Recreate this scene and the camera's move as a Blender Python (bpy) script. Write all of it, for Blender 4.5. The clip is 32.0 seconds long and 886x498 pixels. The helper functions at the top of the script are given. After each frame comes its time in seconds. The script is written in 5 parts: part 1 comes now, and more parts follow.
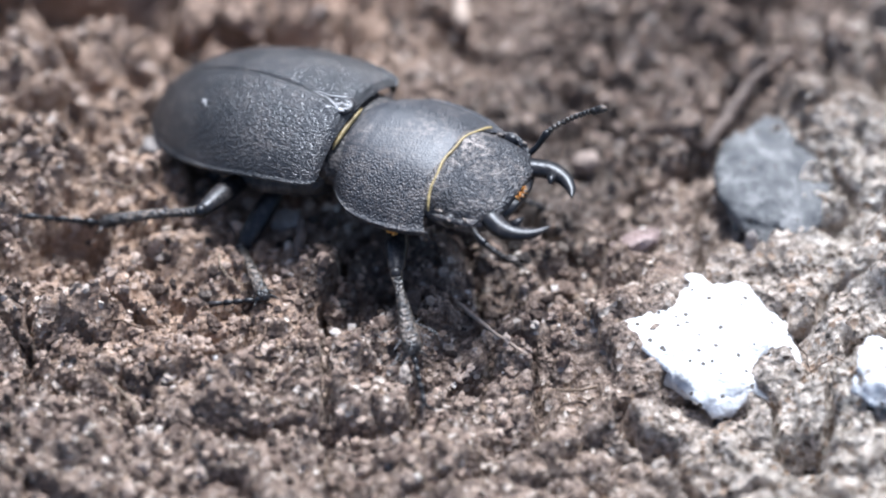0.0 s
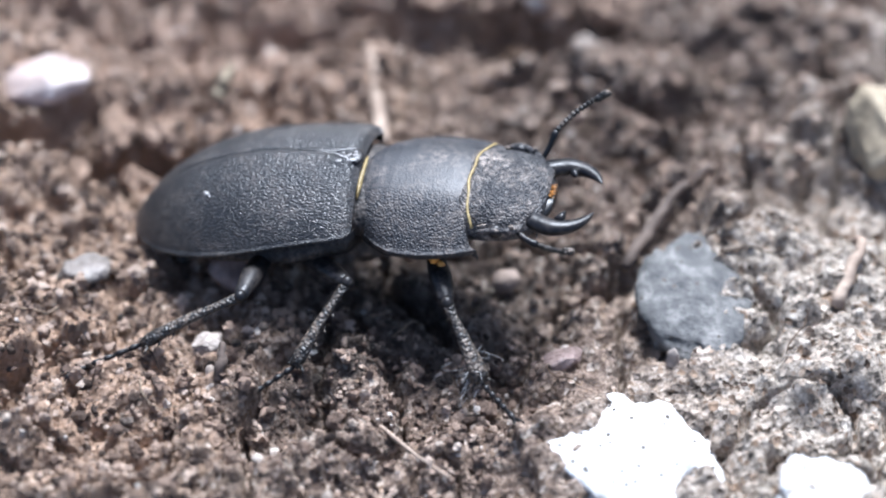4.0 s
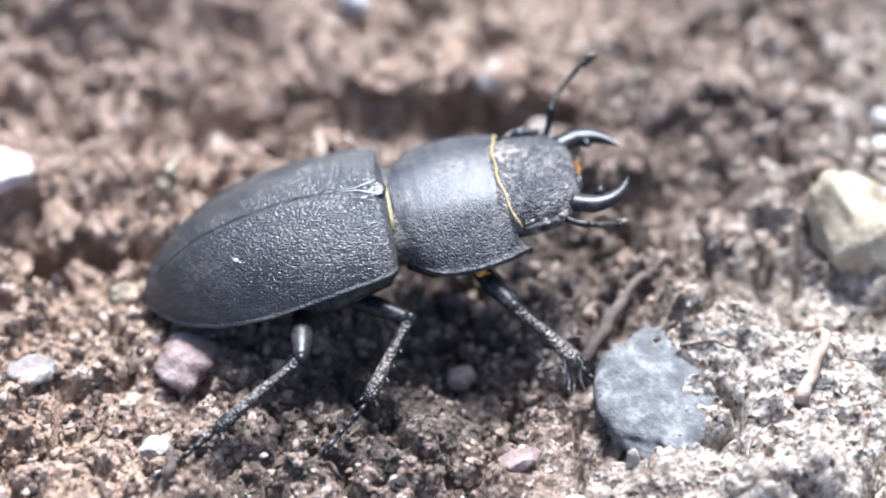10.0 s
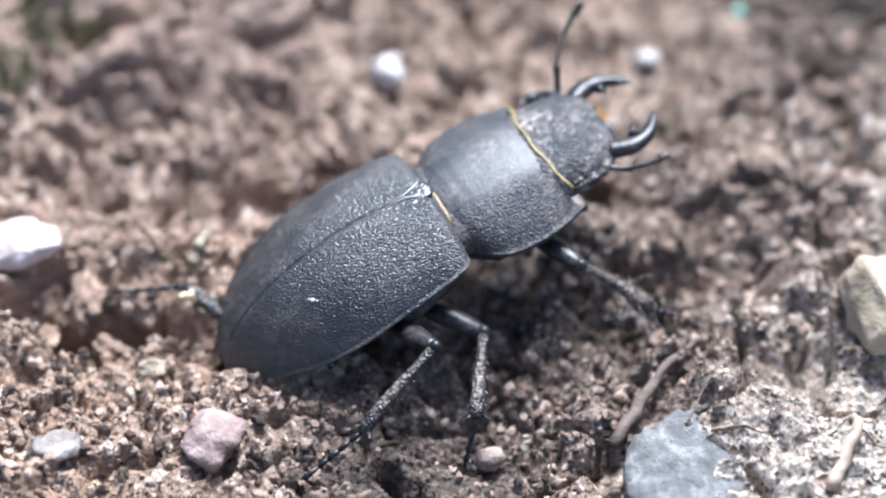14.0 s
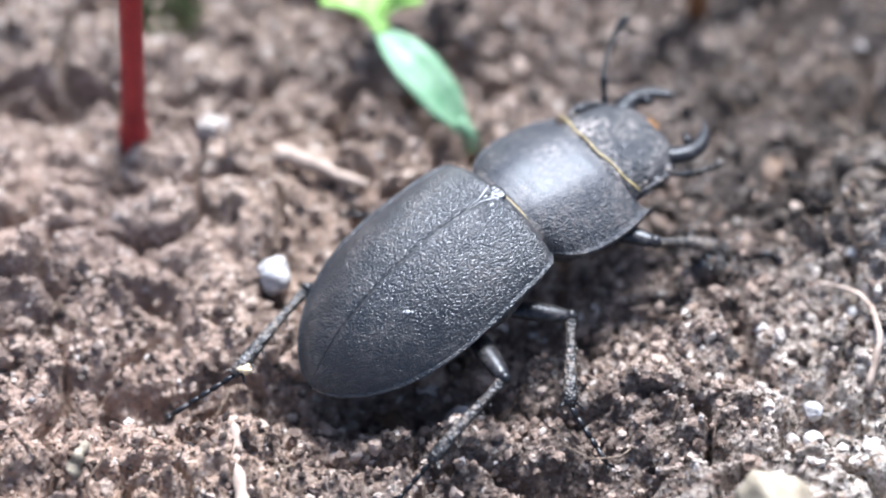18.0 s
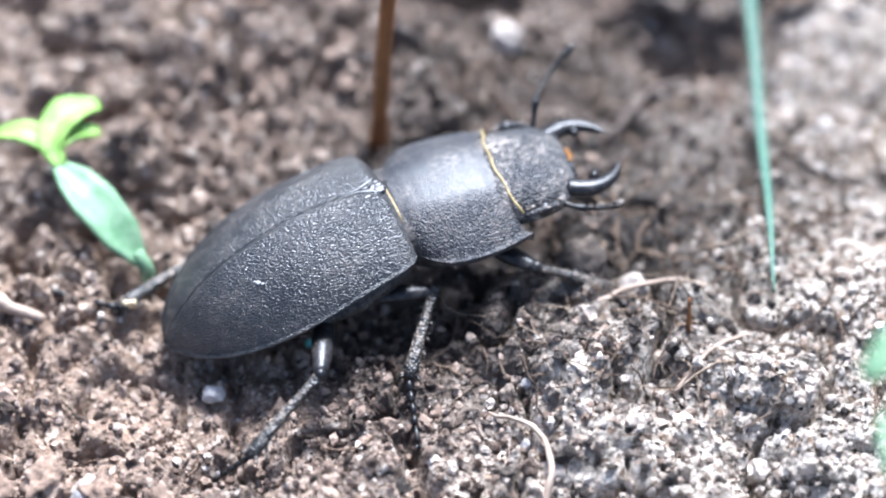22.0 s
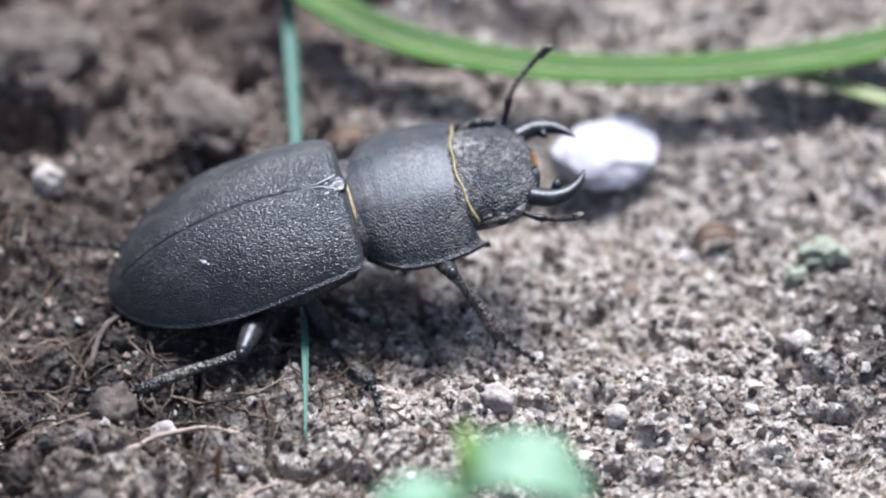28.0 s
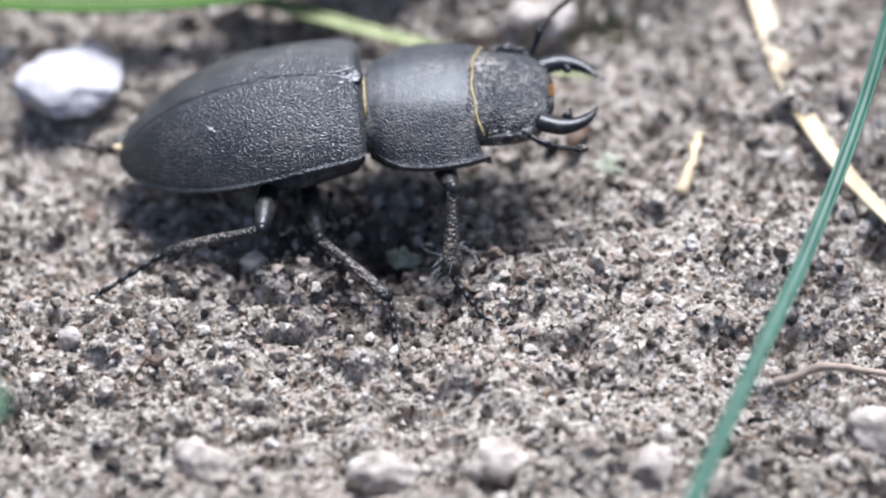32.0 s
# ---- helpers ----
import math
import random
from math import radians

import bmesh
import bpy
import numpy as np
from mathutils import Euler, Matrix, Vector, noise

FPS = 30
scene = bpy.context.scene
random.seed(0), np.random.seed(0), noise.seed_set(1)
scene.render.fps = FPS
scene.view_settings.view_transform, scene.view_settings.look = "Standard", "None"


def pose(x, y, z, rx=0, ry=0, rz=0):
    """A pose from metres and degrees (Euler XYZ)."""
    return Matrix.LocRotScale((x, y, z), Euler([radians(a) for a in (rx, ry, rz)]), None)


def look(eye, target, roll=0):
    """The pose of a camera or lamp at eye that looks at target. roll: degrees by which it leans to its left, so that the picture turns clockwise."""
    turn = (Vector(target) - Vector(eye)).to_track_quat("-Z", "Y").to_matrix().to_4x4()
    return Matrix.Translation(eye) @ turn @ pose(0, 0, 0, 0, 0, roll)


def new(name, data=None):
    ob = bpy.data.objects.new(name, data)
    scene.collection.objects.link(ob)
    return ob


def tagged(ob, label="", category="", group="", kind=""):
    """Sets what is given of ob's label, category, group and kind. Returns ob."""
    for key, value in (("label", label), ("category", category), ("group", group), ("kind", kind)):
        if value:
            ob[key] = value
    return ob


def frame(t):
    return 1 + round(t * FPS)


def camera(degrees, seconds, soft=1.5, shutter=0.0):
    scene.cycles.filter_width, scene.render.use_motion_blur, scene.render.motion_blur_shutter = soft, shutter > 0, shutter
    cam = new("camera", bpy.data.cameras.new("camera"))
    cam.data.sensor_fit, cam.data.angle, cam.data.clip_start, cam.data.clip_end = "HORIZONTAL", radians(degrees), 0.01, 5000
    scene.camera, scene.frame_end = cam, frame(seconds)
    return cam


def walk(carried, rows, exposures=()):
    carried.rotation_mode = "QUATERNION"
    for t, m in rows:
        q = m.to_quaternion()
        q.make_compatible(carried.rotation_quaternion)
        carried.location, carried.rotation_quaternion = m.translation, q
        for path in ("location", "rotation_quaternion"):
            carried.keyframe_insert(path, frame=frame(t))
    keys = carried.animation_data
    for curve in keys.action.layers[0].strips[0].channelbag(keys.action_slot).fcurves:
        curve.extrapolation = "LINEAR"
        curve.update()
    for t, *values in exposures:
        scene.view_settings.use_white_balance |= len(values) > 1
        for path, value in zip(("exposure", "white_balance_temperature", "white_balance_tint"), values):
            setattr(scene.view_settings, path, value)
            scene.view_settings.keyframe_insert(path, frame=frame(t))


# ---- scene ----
cam = camera(6.0, 32.0, soft=2.1)
cam.data.dof.use_dof = True
cam.data.dof.focus_distance = 0.492
cam.data.dof.aperture_fstop = 15.5


def seen_from(x, y, far, yaw, down, roll):
    """The camera's pose from the soil point that it looks at, in millimetres, its distance and its angles."""
    t, d = radians(yaw), radians(down)
    aim = Vector((x, y, 0)) * 0.001
    eye = aim - Vector((-math.sin(t) * math.cos(d), math.cos(t) * math.cos(d), -math.sin(d))) * far * 0.001
    return look(eye, aim, roll)


walk(cam, [(t, seen_from(*row)) for t, *row in (
    (0, 0.00, -0.00, 494.42, 0.66, 47.16, 0.34),
    (0.5, -0.33, 0.79, 495.86, 0.70, 47.26, 0.33),
    (1, 0.75, 4.33, 501.10, 0.68, 47.25, 0.27),
    (1.5, 0.44, 7.04, 502.97, 0.62, 47.10, 0.20),
    (2, 2.69, 8.48, 502.50, 0.41, 47.46, 0.17),
    (2.5, 5.34, 9.92, 500.53, -0.00, 47.42, 0.14),
    (3, 5.66, 10.45, 501.47, 0.06, 47.26, 0.09),
    (3.5, 4.59, 9.35, 500.61, 0.02, 47.18, 0.04),
    (4, 4.57, 9.71, 500.23, 0.11, 47.28, -0.02),
    (4.5, 4.15, 10.65, 500.93, 0.34, 47.55, -0.16),
    (6.5, 4.50, 12.79, 500.22, -0.09, 48.02, -0.12),
    (7, 5.67, 13.15, 500.41, -0.12, 48.12, -0.09),
    (7.5, 6.24, 13.18, 500.10, -0.43, 48.16, -0.14),
    (8, 6.06, 13.36, 496.20, -0.51, 48.09, -0.32),
    (8.5, 5.14, 15.78, 498.13, -0.44, 48.41, -0.38),
    (9, 5.84, 15.06, 496.15, -0.29, 48.30, -0.38),
    (9.5, 6.96, 15.66, 494.37, -0.29, 48.49, -0.36),
    (10, 7.35, 17.15, 492.76, -0.41, 48.20, -0.20),
    (10.5, 7.20, 17.21, 490.82, -0.24, 48.01, -0.22),
    (11, 6.36, 19.18, 493.20, -0.03, 48.14, -0.16),
    (11.5, 6.57, 18.73, 492.76, -0.15, 48.61, -0.02),
    (12, 6.41, 17.51, 491.35, -0.10, 48.28, -0.10),
    (12.5, 5.80, 19.83, 494.47, -0.30, 48.26, -0.07),
    (13, 5.94, 19.29, 493.20, -0.24, 47.98, 0.08),
    (13.5, 5.31, 22.64, 494.62, -0.16, 48.06, 0.12),
    (14, 5.55, 23.24, 492.75, -0.05, 48.32, 0.35),
    (14.5, 5.78, 26.32, 493.37, 0.09, 48.61, 0.36),
    (15, 8.18, 30.99, 496.96, 0.14, 48.79, 0.15),
    (15.5, 9.08, 32.80, 498.59, 0.00, 49.64, -0.01),
    (17.5, 11.01, 36.27, 492.27, 0.14, 48.23, 0.37),
    (18, 12.04, 39.39, 492.94, 0.00, 48.55, 0.47),
    (18.5, 14.05, 40.82, 493.92, 0.20, 48.36, 0.16),
    (19, 15.75, 42.20, 495.84, 0.14, 48.44, -0.09),
    (19.5, 18.64, 46.99, 503.03, -0.15, 49.00, 0.01),
    (20, 21.35, 47.99, 502.87, -0.10, 48.17, -0.14),
    (20.5, 23.20, 48.99, 505.09, 0.09, 48.13, -0.12),
    (21, 26.90, 49.09, 504.33, -0.08, 48.26, 0.14),
    (21.5, 28.70, 52.81, 502.91, -0.02, 48.08, 0.02),
    (22, 30.96, 49.89, 498.60, -0.06, 47.98, 0.23),
    (22.5, 32.59, 51.22, 500.91, -0.05, 48.04, 0.10),
    (23, 34.13, 53.27, 503.04, -0.15, 47.86, -0.01),
    (23.5, 36.07, 54.12, 505.44, 0.04, 48.12, -0.27),
    (24, 37.64, 57.23, 505.92, 0.34, 48.09, -0.41),
    (24.5, 38.06, 59.37, 507.21, 0.38, 48.18, -0.08),
    (26.5, 47.52, 58.80, 496.43, 0.51, 47.12, -0.16),
    (27, 51.62, 58.71, 498.03, 0.43, 47.49, -0.14),
    (27.5, 55.06, 60.35, 499.99, 0.11, 47.28, 0.19),
    (28, 58.23, 61.59, 499.77, -0.31, 47.52, 0.37),
    (28.5, 59.50, 62.61, 500.20, -0.34, 47.91, 0.47),
    (29, 64.99, 59.86, 497.71, -0.37, 48.22, 0.32),
    (29.5, 68.18, 60.03, 500.18, -0.08, 47.50, -0.38),
    (30, 72.02, 59.39, 500.82, -0.02, 47.55, -0.46),
    (30.5, 76.39, 59.61, 505.33, -0.02, 47.86, -0.16),
    (31, 80.85, 56.97, 504.62, 0.07, 47.64, -0.12),
    (31.5, 83.70, 55.55, 503.20, -0.21, 47.81, -0.24),
    (32, 90.33, 55.30, 501.19, -0.39, 47.28, -0.34),
)], exposures=[(0, 0.85, 5500, 10), (4, 0.85, 5500, 10), (8, 1.1, 5500, 10), (11, 1.4, 5500, 10), (13, 1.28, 5500, 10), (16, 1.18, 5480, 10), (18, 1.25, 5450, 10), (20, 1.32, 5430, 10), (22, 1.42, 5430, 10), (23.5, 1.4, 5430, 10), (27, 1.08, 5450, 10), (28.2, 0.62, 5480, 10), (30, 0.58, 5580, 10), (32, 0.58, 5560, 10)])

# ---------- world and light ----------
world = bpy.data.worlds.new("world")
scene.world = world
world.use_nodes = True
wn, wl = world.node_tree.nodes, world.node_tree.links
sky = wn.new("ShaderNodeTexSky")
sky.sky_type, sky.sun_disc = "NISHITA", False
sky.sun_elevation, sky.sun_rotation = radians(58), radians(11)
sky.dust_density, sky.air_density = 4.0, 1.0
wn["Background"].inputs[1].default_value = 0.115
wl.new(sky.outputs[0], wn["Background"].inputs[0])

sun = new("sun", bpy.data.lights.new("sun", "SUN"))
sun.data.energy, sun.data.angle, sun.data.color = 5.8, radians(22), (1.0, 0.98, 0.95)
sun.matrix_basis = look((0.12, 0.61, 1.0), (0, 0, 0))


# ---------- materials ----------
def mat(name, rough=0.6, metal=0.0, spec=0.5):
    m = bpy.data.materials.new(name)
    m.use_nodes = True
    b = m.node_tree.nodes["Principled BSDF"]
    b.inputs["Roughness"].default_value = rough
    b.inputs["Metallic"].default_value = metal
    b.inputs["Specular IOR Level"].default_value = spec
    return m, m.node_tree.nodes, m.node_tree.links, b


def ramp(nodes, stops):
    r = nodes.new("ShaderNodeValToRGB")
    while len(r.color_ramp.elements) < len(stops):
        r.color_ramp.elements.new(0.5)
    for e, (p, c) in zip(r.color_ramp.elements, stops):
        e.position, e.color = p, (*c, 1)
    return r


def noise_node(nodes, links, scale, detail=4.0, rough=0.6, vec=None):
    n = nodes.new("ShaderNodeTexNoise")
    n.inputs["Scale"].default_value, n.inputs["Detail"].default_value, n.inputs["Roughness"].default_value = scale, detail, rough
    if vec is not None:
        links.new(vec, n.inputs["Vector"])
    return n


def voro_node(nodes, links, scale, vec=None, feature="F1"):
    n = nodes.new("ShaderNodeTexVoronoi")
    n.feature = feature
    n.inputs["Scale"].default_value = scale
    if vec is not None:
        links.new(vec, n.inputs["Vector"])
    return n


def mix(nodes, links, fac, a, b, kind="MIX"):
    n = nodes.new("ShaderNodeMix")
    n.data_type, n.blend_type = "RGBA", kind
    for sock, v in ((n.inputs["Factor"], fac), (n.inputs["A"], a), (n.inputs["B"], b)):
        if isinstance(v, (int, float)):
            sock.default_value = v
        elif isinstance(v, tuple):
            sock.default_value = (*v, 1)
        else:
            links.new(v, sock)
    return n.outputs["Result"]


def bump(nodes, links, b, height, strength, dist, prev=None):
    n = nodes.new("ShaderNodeBump")
    n.inputs["Strength"].default_value, n.inputs["Distance"].default_value = strength, dist
    links.new(height, n.inputs["Height"])
    if prev is not None:
        links.new(prev, n.inputs["Normal"])
    links.new(n.outputs["Normal"], b.inputs["Normal"])
    return n.outputs["Normal"]


def soil_material():
    """Crumbly soil: red-brown at first, greyer and paler further on, with pale mineral grains."""
    m, n, l, b = mat("soil", 0.85, 0, 0.35)
    co = n.new("ShaderNodeTexCoord").outputs["Object"]
    big = noise_node(n, l, 90, 5, 0.6, co)
    fine = noise_node(n, l, 1300, 7, 0.75, co)
    brown = ramp(n, [(0.34, (0.035, 0.022, 0.015)), (0.5, (0.235, 0.165, 0.122)), (0.66, (0.57, 0.44, 0.345))])
    grey = ramp(n, [(0.34, (0.05, 0.038, 0.03)), (0.5, (0.46, 0.385, 0.31)), (0.66, (0.82, 0.735, 0.635))])
    l.new(fine.outputs["Fac"], brown.inputs[0])
    l.new(fine.outputs["Fac"], grey.inputs[0])
    sep = n.new("ShaderNodeSeparateXYZ")
    l.new(co, sep.inputs[0])

    def calc(op, *values):
        k = n.new("ShaderNodeMath")
        k.operation = op
        for s, v in zip(k.inputs, values):
            if isinstance(v, (int, float)):
                s.default_value = v
            else:
                l.new(v, s)
        return k.outputs[0]

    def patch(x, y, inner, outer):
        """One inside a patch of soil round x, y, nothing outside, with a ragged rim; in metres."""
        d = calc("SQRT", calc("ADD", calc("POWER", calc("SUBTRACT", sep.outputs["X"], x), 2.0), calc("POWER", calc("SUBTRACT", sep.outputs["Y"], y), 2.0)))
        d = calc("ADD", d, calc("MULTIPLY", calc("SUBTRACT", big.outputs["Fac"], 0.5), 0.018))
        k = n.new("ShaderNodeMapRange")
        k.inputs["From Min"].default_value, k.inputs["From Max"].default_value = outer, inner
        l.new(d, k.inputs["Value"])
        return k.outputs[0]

    slant = calc("SUBTRACT", sep.outputs["X"], calc("MULTIPLY", calc("SUBTRACT", sep.outputs["Y"], 0.045), 0.4))
    along = calc("ADD", slant, calc("MULTIPLY", calc("SUBTRACT", big.outputs["Fac"], 0.5), 0.024))
    where = n.new("ShaderNodeMapRange")
    where.inputs["From Min"].default_value, where.inputs["From Max"].default_value = 0.032, 0.045
    l.new(along, where.inputs["Value"])
    pale_all = calc("MAXIMUM", where.outputs[0], patch(0.029, 0.002, 0.007, 0.015))
    col = mix(n, l, pale_all, brown.outputs[0], grey.outputs[0])
    grain = voro_node(n, l, 2700, co)
    pick = ramp(n, [(0.74, (0, 0, 0)), (0.80, (1, 1, 1))])
    sepc = n.new("ShaderNodeSeparateColor")
    l.new(grain.outputs["Color"], sepc.inputs[0])
    l.new(sepc.outputs[0], pick.inputs[0])
    pale = ramp(n, [(0.0, (0.05, 0.032, 0.022)), (0.45, (0.36, 0.25, 0.17)), (1.0, (0.72, 0.62, 0.52))])
    l.new(sepc.outputs[1], pale.inputs[0])
    col = mix(n, l, pick.outputs[0], col, pale.outputs[0])
    for px, py, inner, outer, much in ((-0.016, 0.018, 0.008, 0.020, 0.5), (-0.017, -0.001, 0.005, 0.013, 0.55), (-0.003, 0.024, 0.005, 0.012, 0.3), (0.010, 0.040, 0.006, 0.014, 0.3)):
        col = mix(n, l, calc("MULTIPLY", patch(px, py, inner, outer), much), col, (0.52, 0.34, 0.225))
    # Dark soil; in hollows and below the beetle this paints shade into the colour.
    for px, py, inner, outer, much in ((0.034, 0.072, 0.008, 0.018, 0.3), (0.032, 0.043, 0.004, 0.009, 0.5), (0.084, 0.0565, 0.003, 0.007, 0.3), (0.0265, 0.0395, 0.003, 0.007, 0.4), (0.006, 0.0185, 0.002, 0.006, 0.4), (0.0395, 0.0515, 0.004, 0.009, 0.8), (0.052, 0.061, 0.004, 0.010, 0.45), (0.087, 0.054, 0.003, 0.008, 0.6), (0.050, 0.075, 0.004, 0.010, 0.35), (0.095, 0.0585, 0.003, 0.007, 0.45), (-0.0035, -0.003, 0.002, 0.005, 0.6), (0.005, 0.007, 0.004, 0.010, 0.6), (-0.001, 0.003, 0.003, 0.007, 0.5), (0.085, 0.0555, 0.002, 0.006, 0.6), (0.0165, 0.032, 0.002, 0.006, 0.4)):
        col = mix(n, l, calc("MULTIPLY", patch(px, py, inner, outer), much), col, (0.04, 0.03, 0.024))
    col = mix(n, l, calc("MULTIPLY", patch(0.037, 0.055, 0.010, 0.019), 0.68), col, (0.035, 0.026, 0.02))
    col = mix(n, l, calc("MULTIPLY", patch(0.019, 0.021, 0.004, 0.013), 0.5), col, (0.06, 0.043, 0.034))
    col = mix(n, l, calc("MULTIPLY", patch(-0.012, 0.034, 0.008, 0.018), 0.4), col, (0.46, 0.31, 0.24))
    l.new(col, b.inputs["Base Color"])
    rr = n.new("ShaderNodeMapRange")
    l.new(sepc.outputs[2], rr.inputs["Value"])
    rr.inputs["To Min"].default_value, rr.inputs["To Max"].default_value = 0.95, 0.42
    l.new(rr.outputs[0], b.inputs["Roughness"])
    k = bump(n, l, b, fine.outputs["Fac"], 1.0, 0.0007)
    bump(n, l, b, grain.outputs["Distance"], 0.8, 0.0004, k)
    return m


def crumb_material(name, stops, rough=0.85):
    m, n, l, b = mat(name, rough, 0, 0.4)
    geo = n.new("ShaderNodeNewGeometry").outputs["Random Per Island"]
    co = n.new("ShaderNodeTexCoord").outputs["Object"]
    r = ramp(n, stops)
    l.new(geo, r.inputs[0])
    f = noise_node(n, l, 2200, 5, 0.75, co)
    col = mix(n, l, 0.85, r.outputs[0], mix(n, l, f.outputs["Fac"], (0.12, 0.1, 0.09), (1.8, 1.75, 1.7)), "MULTIPLY")
    l.new(col, b.inputs["Base Color"])
    bump(n, l, b, f.outputs["Fac"], 1.0, 0.0006)
    return m


def stone_material(name, dark, mid, light, scale=500, rough=0.75, specks=0.0, speck=(0.05, 0.04, 0.03)):
    m, n, l, b = mat(name, rough, 0, 0.4)
    co = n.new("ShaderNodeTexCoord").outputs["Object"]
    f = noise_node(n, l, scale, 6, 0.65, co)
    r = ramp(n, [(0.32, dark), (0.5, mid), (0.68, light)])
    l.new(f.outputs["Fac"], r.inputs[0])
    col = r.outputs[0]
    if specks:
        v = voro_node(n, l, 1500, co)
        s = n.new("ShaderNodeSeparateColor")
        l.new(v.outputs["Color"], s.inputs[0])
        inside = n.new("ShaderNodeMath")
        inside.operation = "LESS_THAN"
        l.new(v.outputs["Distance"], inside.inputs[0])
        inside.inputs[1].default_value = 0.22
        chosen = n.new("ShaderNodeMath")
        chosen.operation = "LESS_THAN"
        l.new(s.outputs[0], chosen.inputs[0])
        chosen.inputs[1].default_value = specks
        both = n.new("ShaderNodeMath")
        both.operation = "MULTIPLY"
        l.new(inside.outputs[0], both.inputs[0])
        l.new(chosen.outputs[0], both.inputs[1])
        col = mix(n, l, both.outputs[0], col, speck)
    l.new(col, b.inputs["Base Color"])
    f2 = noise_node(n, l, scale * 3.5, 4, 0.7, co)
    k = bump(n, l, b, f.outputs["Fac"], 0.6, 0.0008)
    bump(n, l, b, f2.outputs["Fac"], 0.5, 0.0003, k)
    return m


def shell_material(name, colour, cells, rough, depth, flecks=0.3, stretch=(1, 1, 1), disc=0.0, dirt=(0.20, 0.165, 0.14), spec=0.48):
    """Black beetle cuticle with fine granules and a little pale dust; disc: half width, in metres, of a smoother middle."""
    m, n, l, b = mat(name, rough, 0, spec)
    co = n.new("ShaderNodeTexCoord").outputs["Object"]
    mp = n.new("ShaderNodeMapping")
    mp.inputs["Scale"].default_value = stretch
    l.new(co, mp.inputs[0])
    warp = noise_node(n, l, cells * 0.35, 2, 0.5, mp.outputs[0])
    moved = n.new("ShaderNodeMixRGB")
    moved.blend_type = "LINEAR_LIGHT"
    moved.inputs[0].default_value = 0.00009
    l.new(mp.outputs[0], moved.inputs[1])
    l.new(warp.outputs["Color"], moved.inputs[2])
    v = voro_node(n, l, cells, moved.outputs[0], "SMOOTH_F1")
    v.inputs["Smoothness"].default_value = 0.35
    f = noise_node(n, l, 420, 6, 0.7, co)
    g = noise_node(n, l, 2600, 4, 0.7, co)
    fr = ramp(n, [(0.42, (0, 0, 0)), (0.64, (1, 1, 1))])
    l.new(f.outputs["Fac"], fr.inputs[0])
    gr = ramp(n, [(0.42, (0, 0, 0)), (0.62, (1, 1, 1))])
    l.new(g.outputs["Fac"], gr.inputs[0])
    amt = n.new("ShaderNodeMath")
    amt.operation = "MULTIPLY"
    l.new(fr.outputs[0], amt.inputs[0])
    l.new(gr.outputs[0], amt.inputs[1])
    amt2 = n.new("ShaderNodeMath")
    amt2.operation = "MULTIPLY"
    l.new(amt.outputs[0], amt2.inputs[0])
    amt2.inputs[1].default_value = flecks
    col = mix(n, l, amt2.outputs[0], colour, dirt)
    l.new(col, b.inputs["Base Color"])
    rg = n.new("ShaderNodeMapRange")
    l.new(f.outputs["Fac"], rg.inputs["Value"])
    rg.inputs["To Min"].default_value, rg.inputs["To Max"].default_value = rough - 0.1, rough + 0.16
    l.new(rg.outputs[0], b.inputs["Roughness"])
    if depth:
        height_out = v.outputs["Distance"]
        if disc:
            sp = n.new("ShaderNodeSeparateXYZ")
            l.new(co, sp.inputs[0])
            ab = n.new("ShaderNodeMath")
            ab.operation = "ABSOLUTE"
            l.new(sp.outputs["Y"], ab.inputs[0])
            mr = n.new("ShaderNodeMapRange")
            mr.inputs["From Min"].default_value, mr.inputs["From Max"].default_value = disc * 0.55, disc
            mr.inputs["To Min"].default_value = 0.16
            l.new(ab.outputs[0], mr.inputs["Value"])
            mu = n.new("ShaderNodeMath")
            mu.operation = "MULTIPLY"
            l.new(height_out, mu.inputs[0])
            l.new(mr.outputs[0], mu.inputs[1])
            height_out = mu.outputs[0]
        bump(n, l, b, height_out, 1.0, depth)
        n["Bump"].invert = True
    return m


def plain_material(name, dark, light, scale=300, rough=0.5, depth=0.0002, spec=0.5):
    m, n, l, b = mat(name, rough, 0, spec)
    co = n.new("ShaderNodeTexCoord").outputs["Object"]
    f = noise_node(n, l, scale, 4, 0.6, co)
    r = ramp(n, [(0.3, dark), (0.7, light)])
    l.new(f.outputs["Fac"], r.inputs[0])
    l.new(r.outputs[0], b.inputs["Base Color"])
    bump(n, l, b, f.outputs["Fac"], 0.5, depth)
    return m


def leaf_material(name, dark, light, stretch=(1, 1, 1), rough=0.45):
    m, n, l, b = mat(name, rough, 0, 0.5)
    co = n.new("ShaderNodeTexCoord").outputs["Object"]
    mp = n.new("ShaderNodeMapping")
    mp.inputs["Scale"].default_value = stretch
    l.new(co, mp.inputs[0])
    f = noise_node(n, l, 500, 4, 0.6, mp.outputs[0])
    r = ramp(n, [(0.3, dark), (0.7, light)])
    l.new(f.outputs["Fac"], r.inputs[0])
    l.new(r.outputs[0], b.inputs["Base Color"])
    b.inputs["Subsurface Weight"].default_value = 0.1
    b.inputs["Specular IOR Level"].default_value = 0.25
    b.inputs["Subsurface Radius"].default_value = (0.0006, 0.001, 0.0003)
    bump(n, l, b, f.outputs["Fac"], 0.4, 0.0002)
    return m


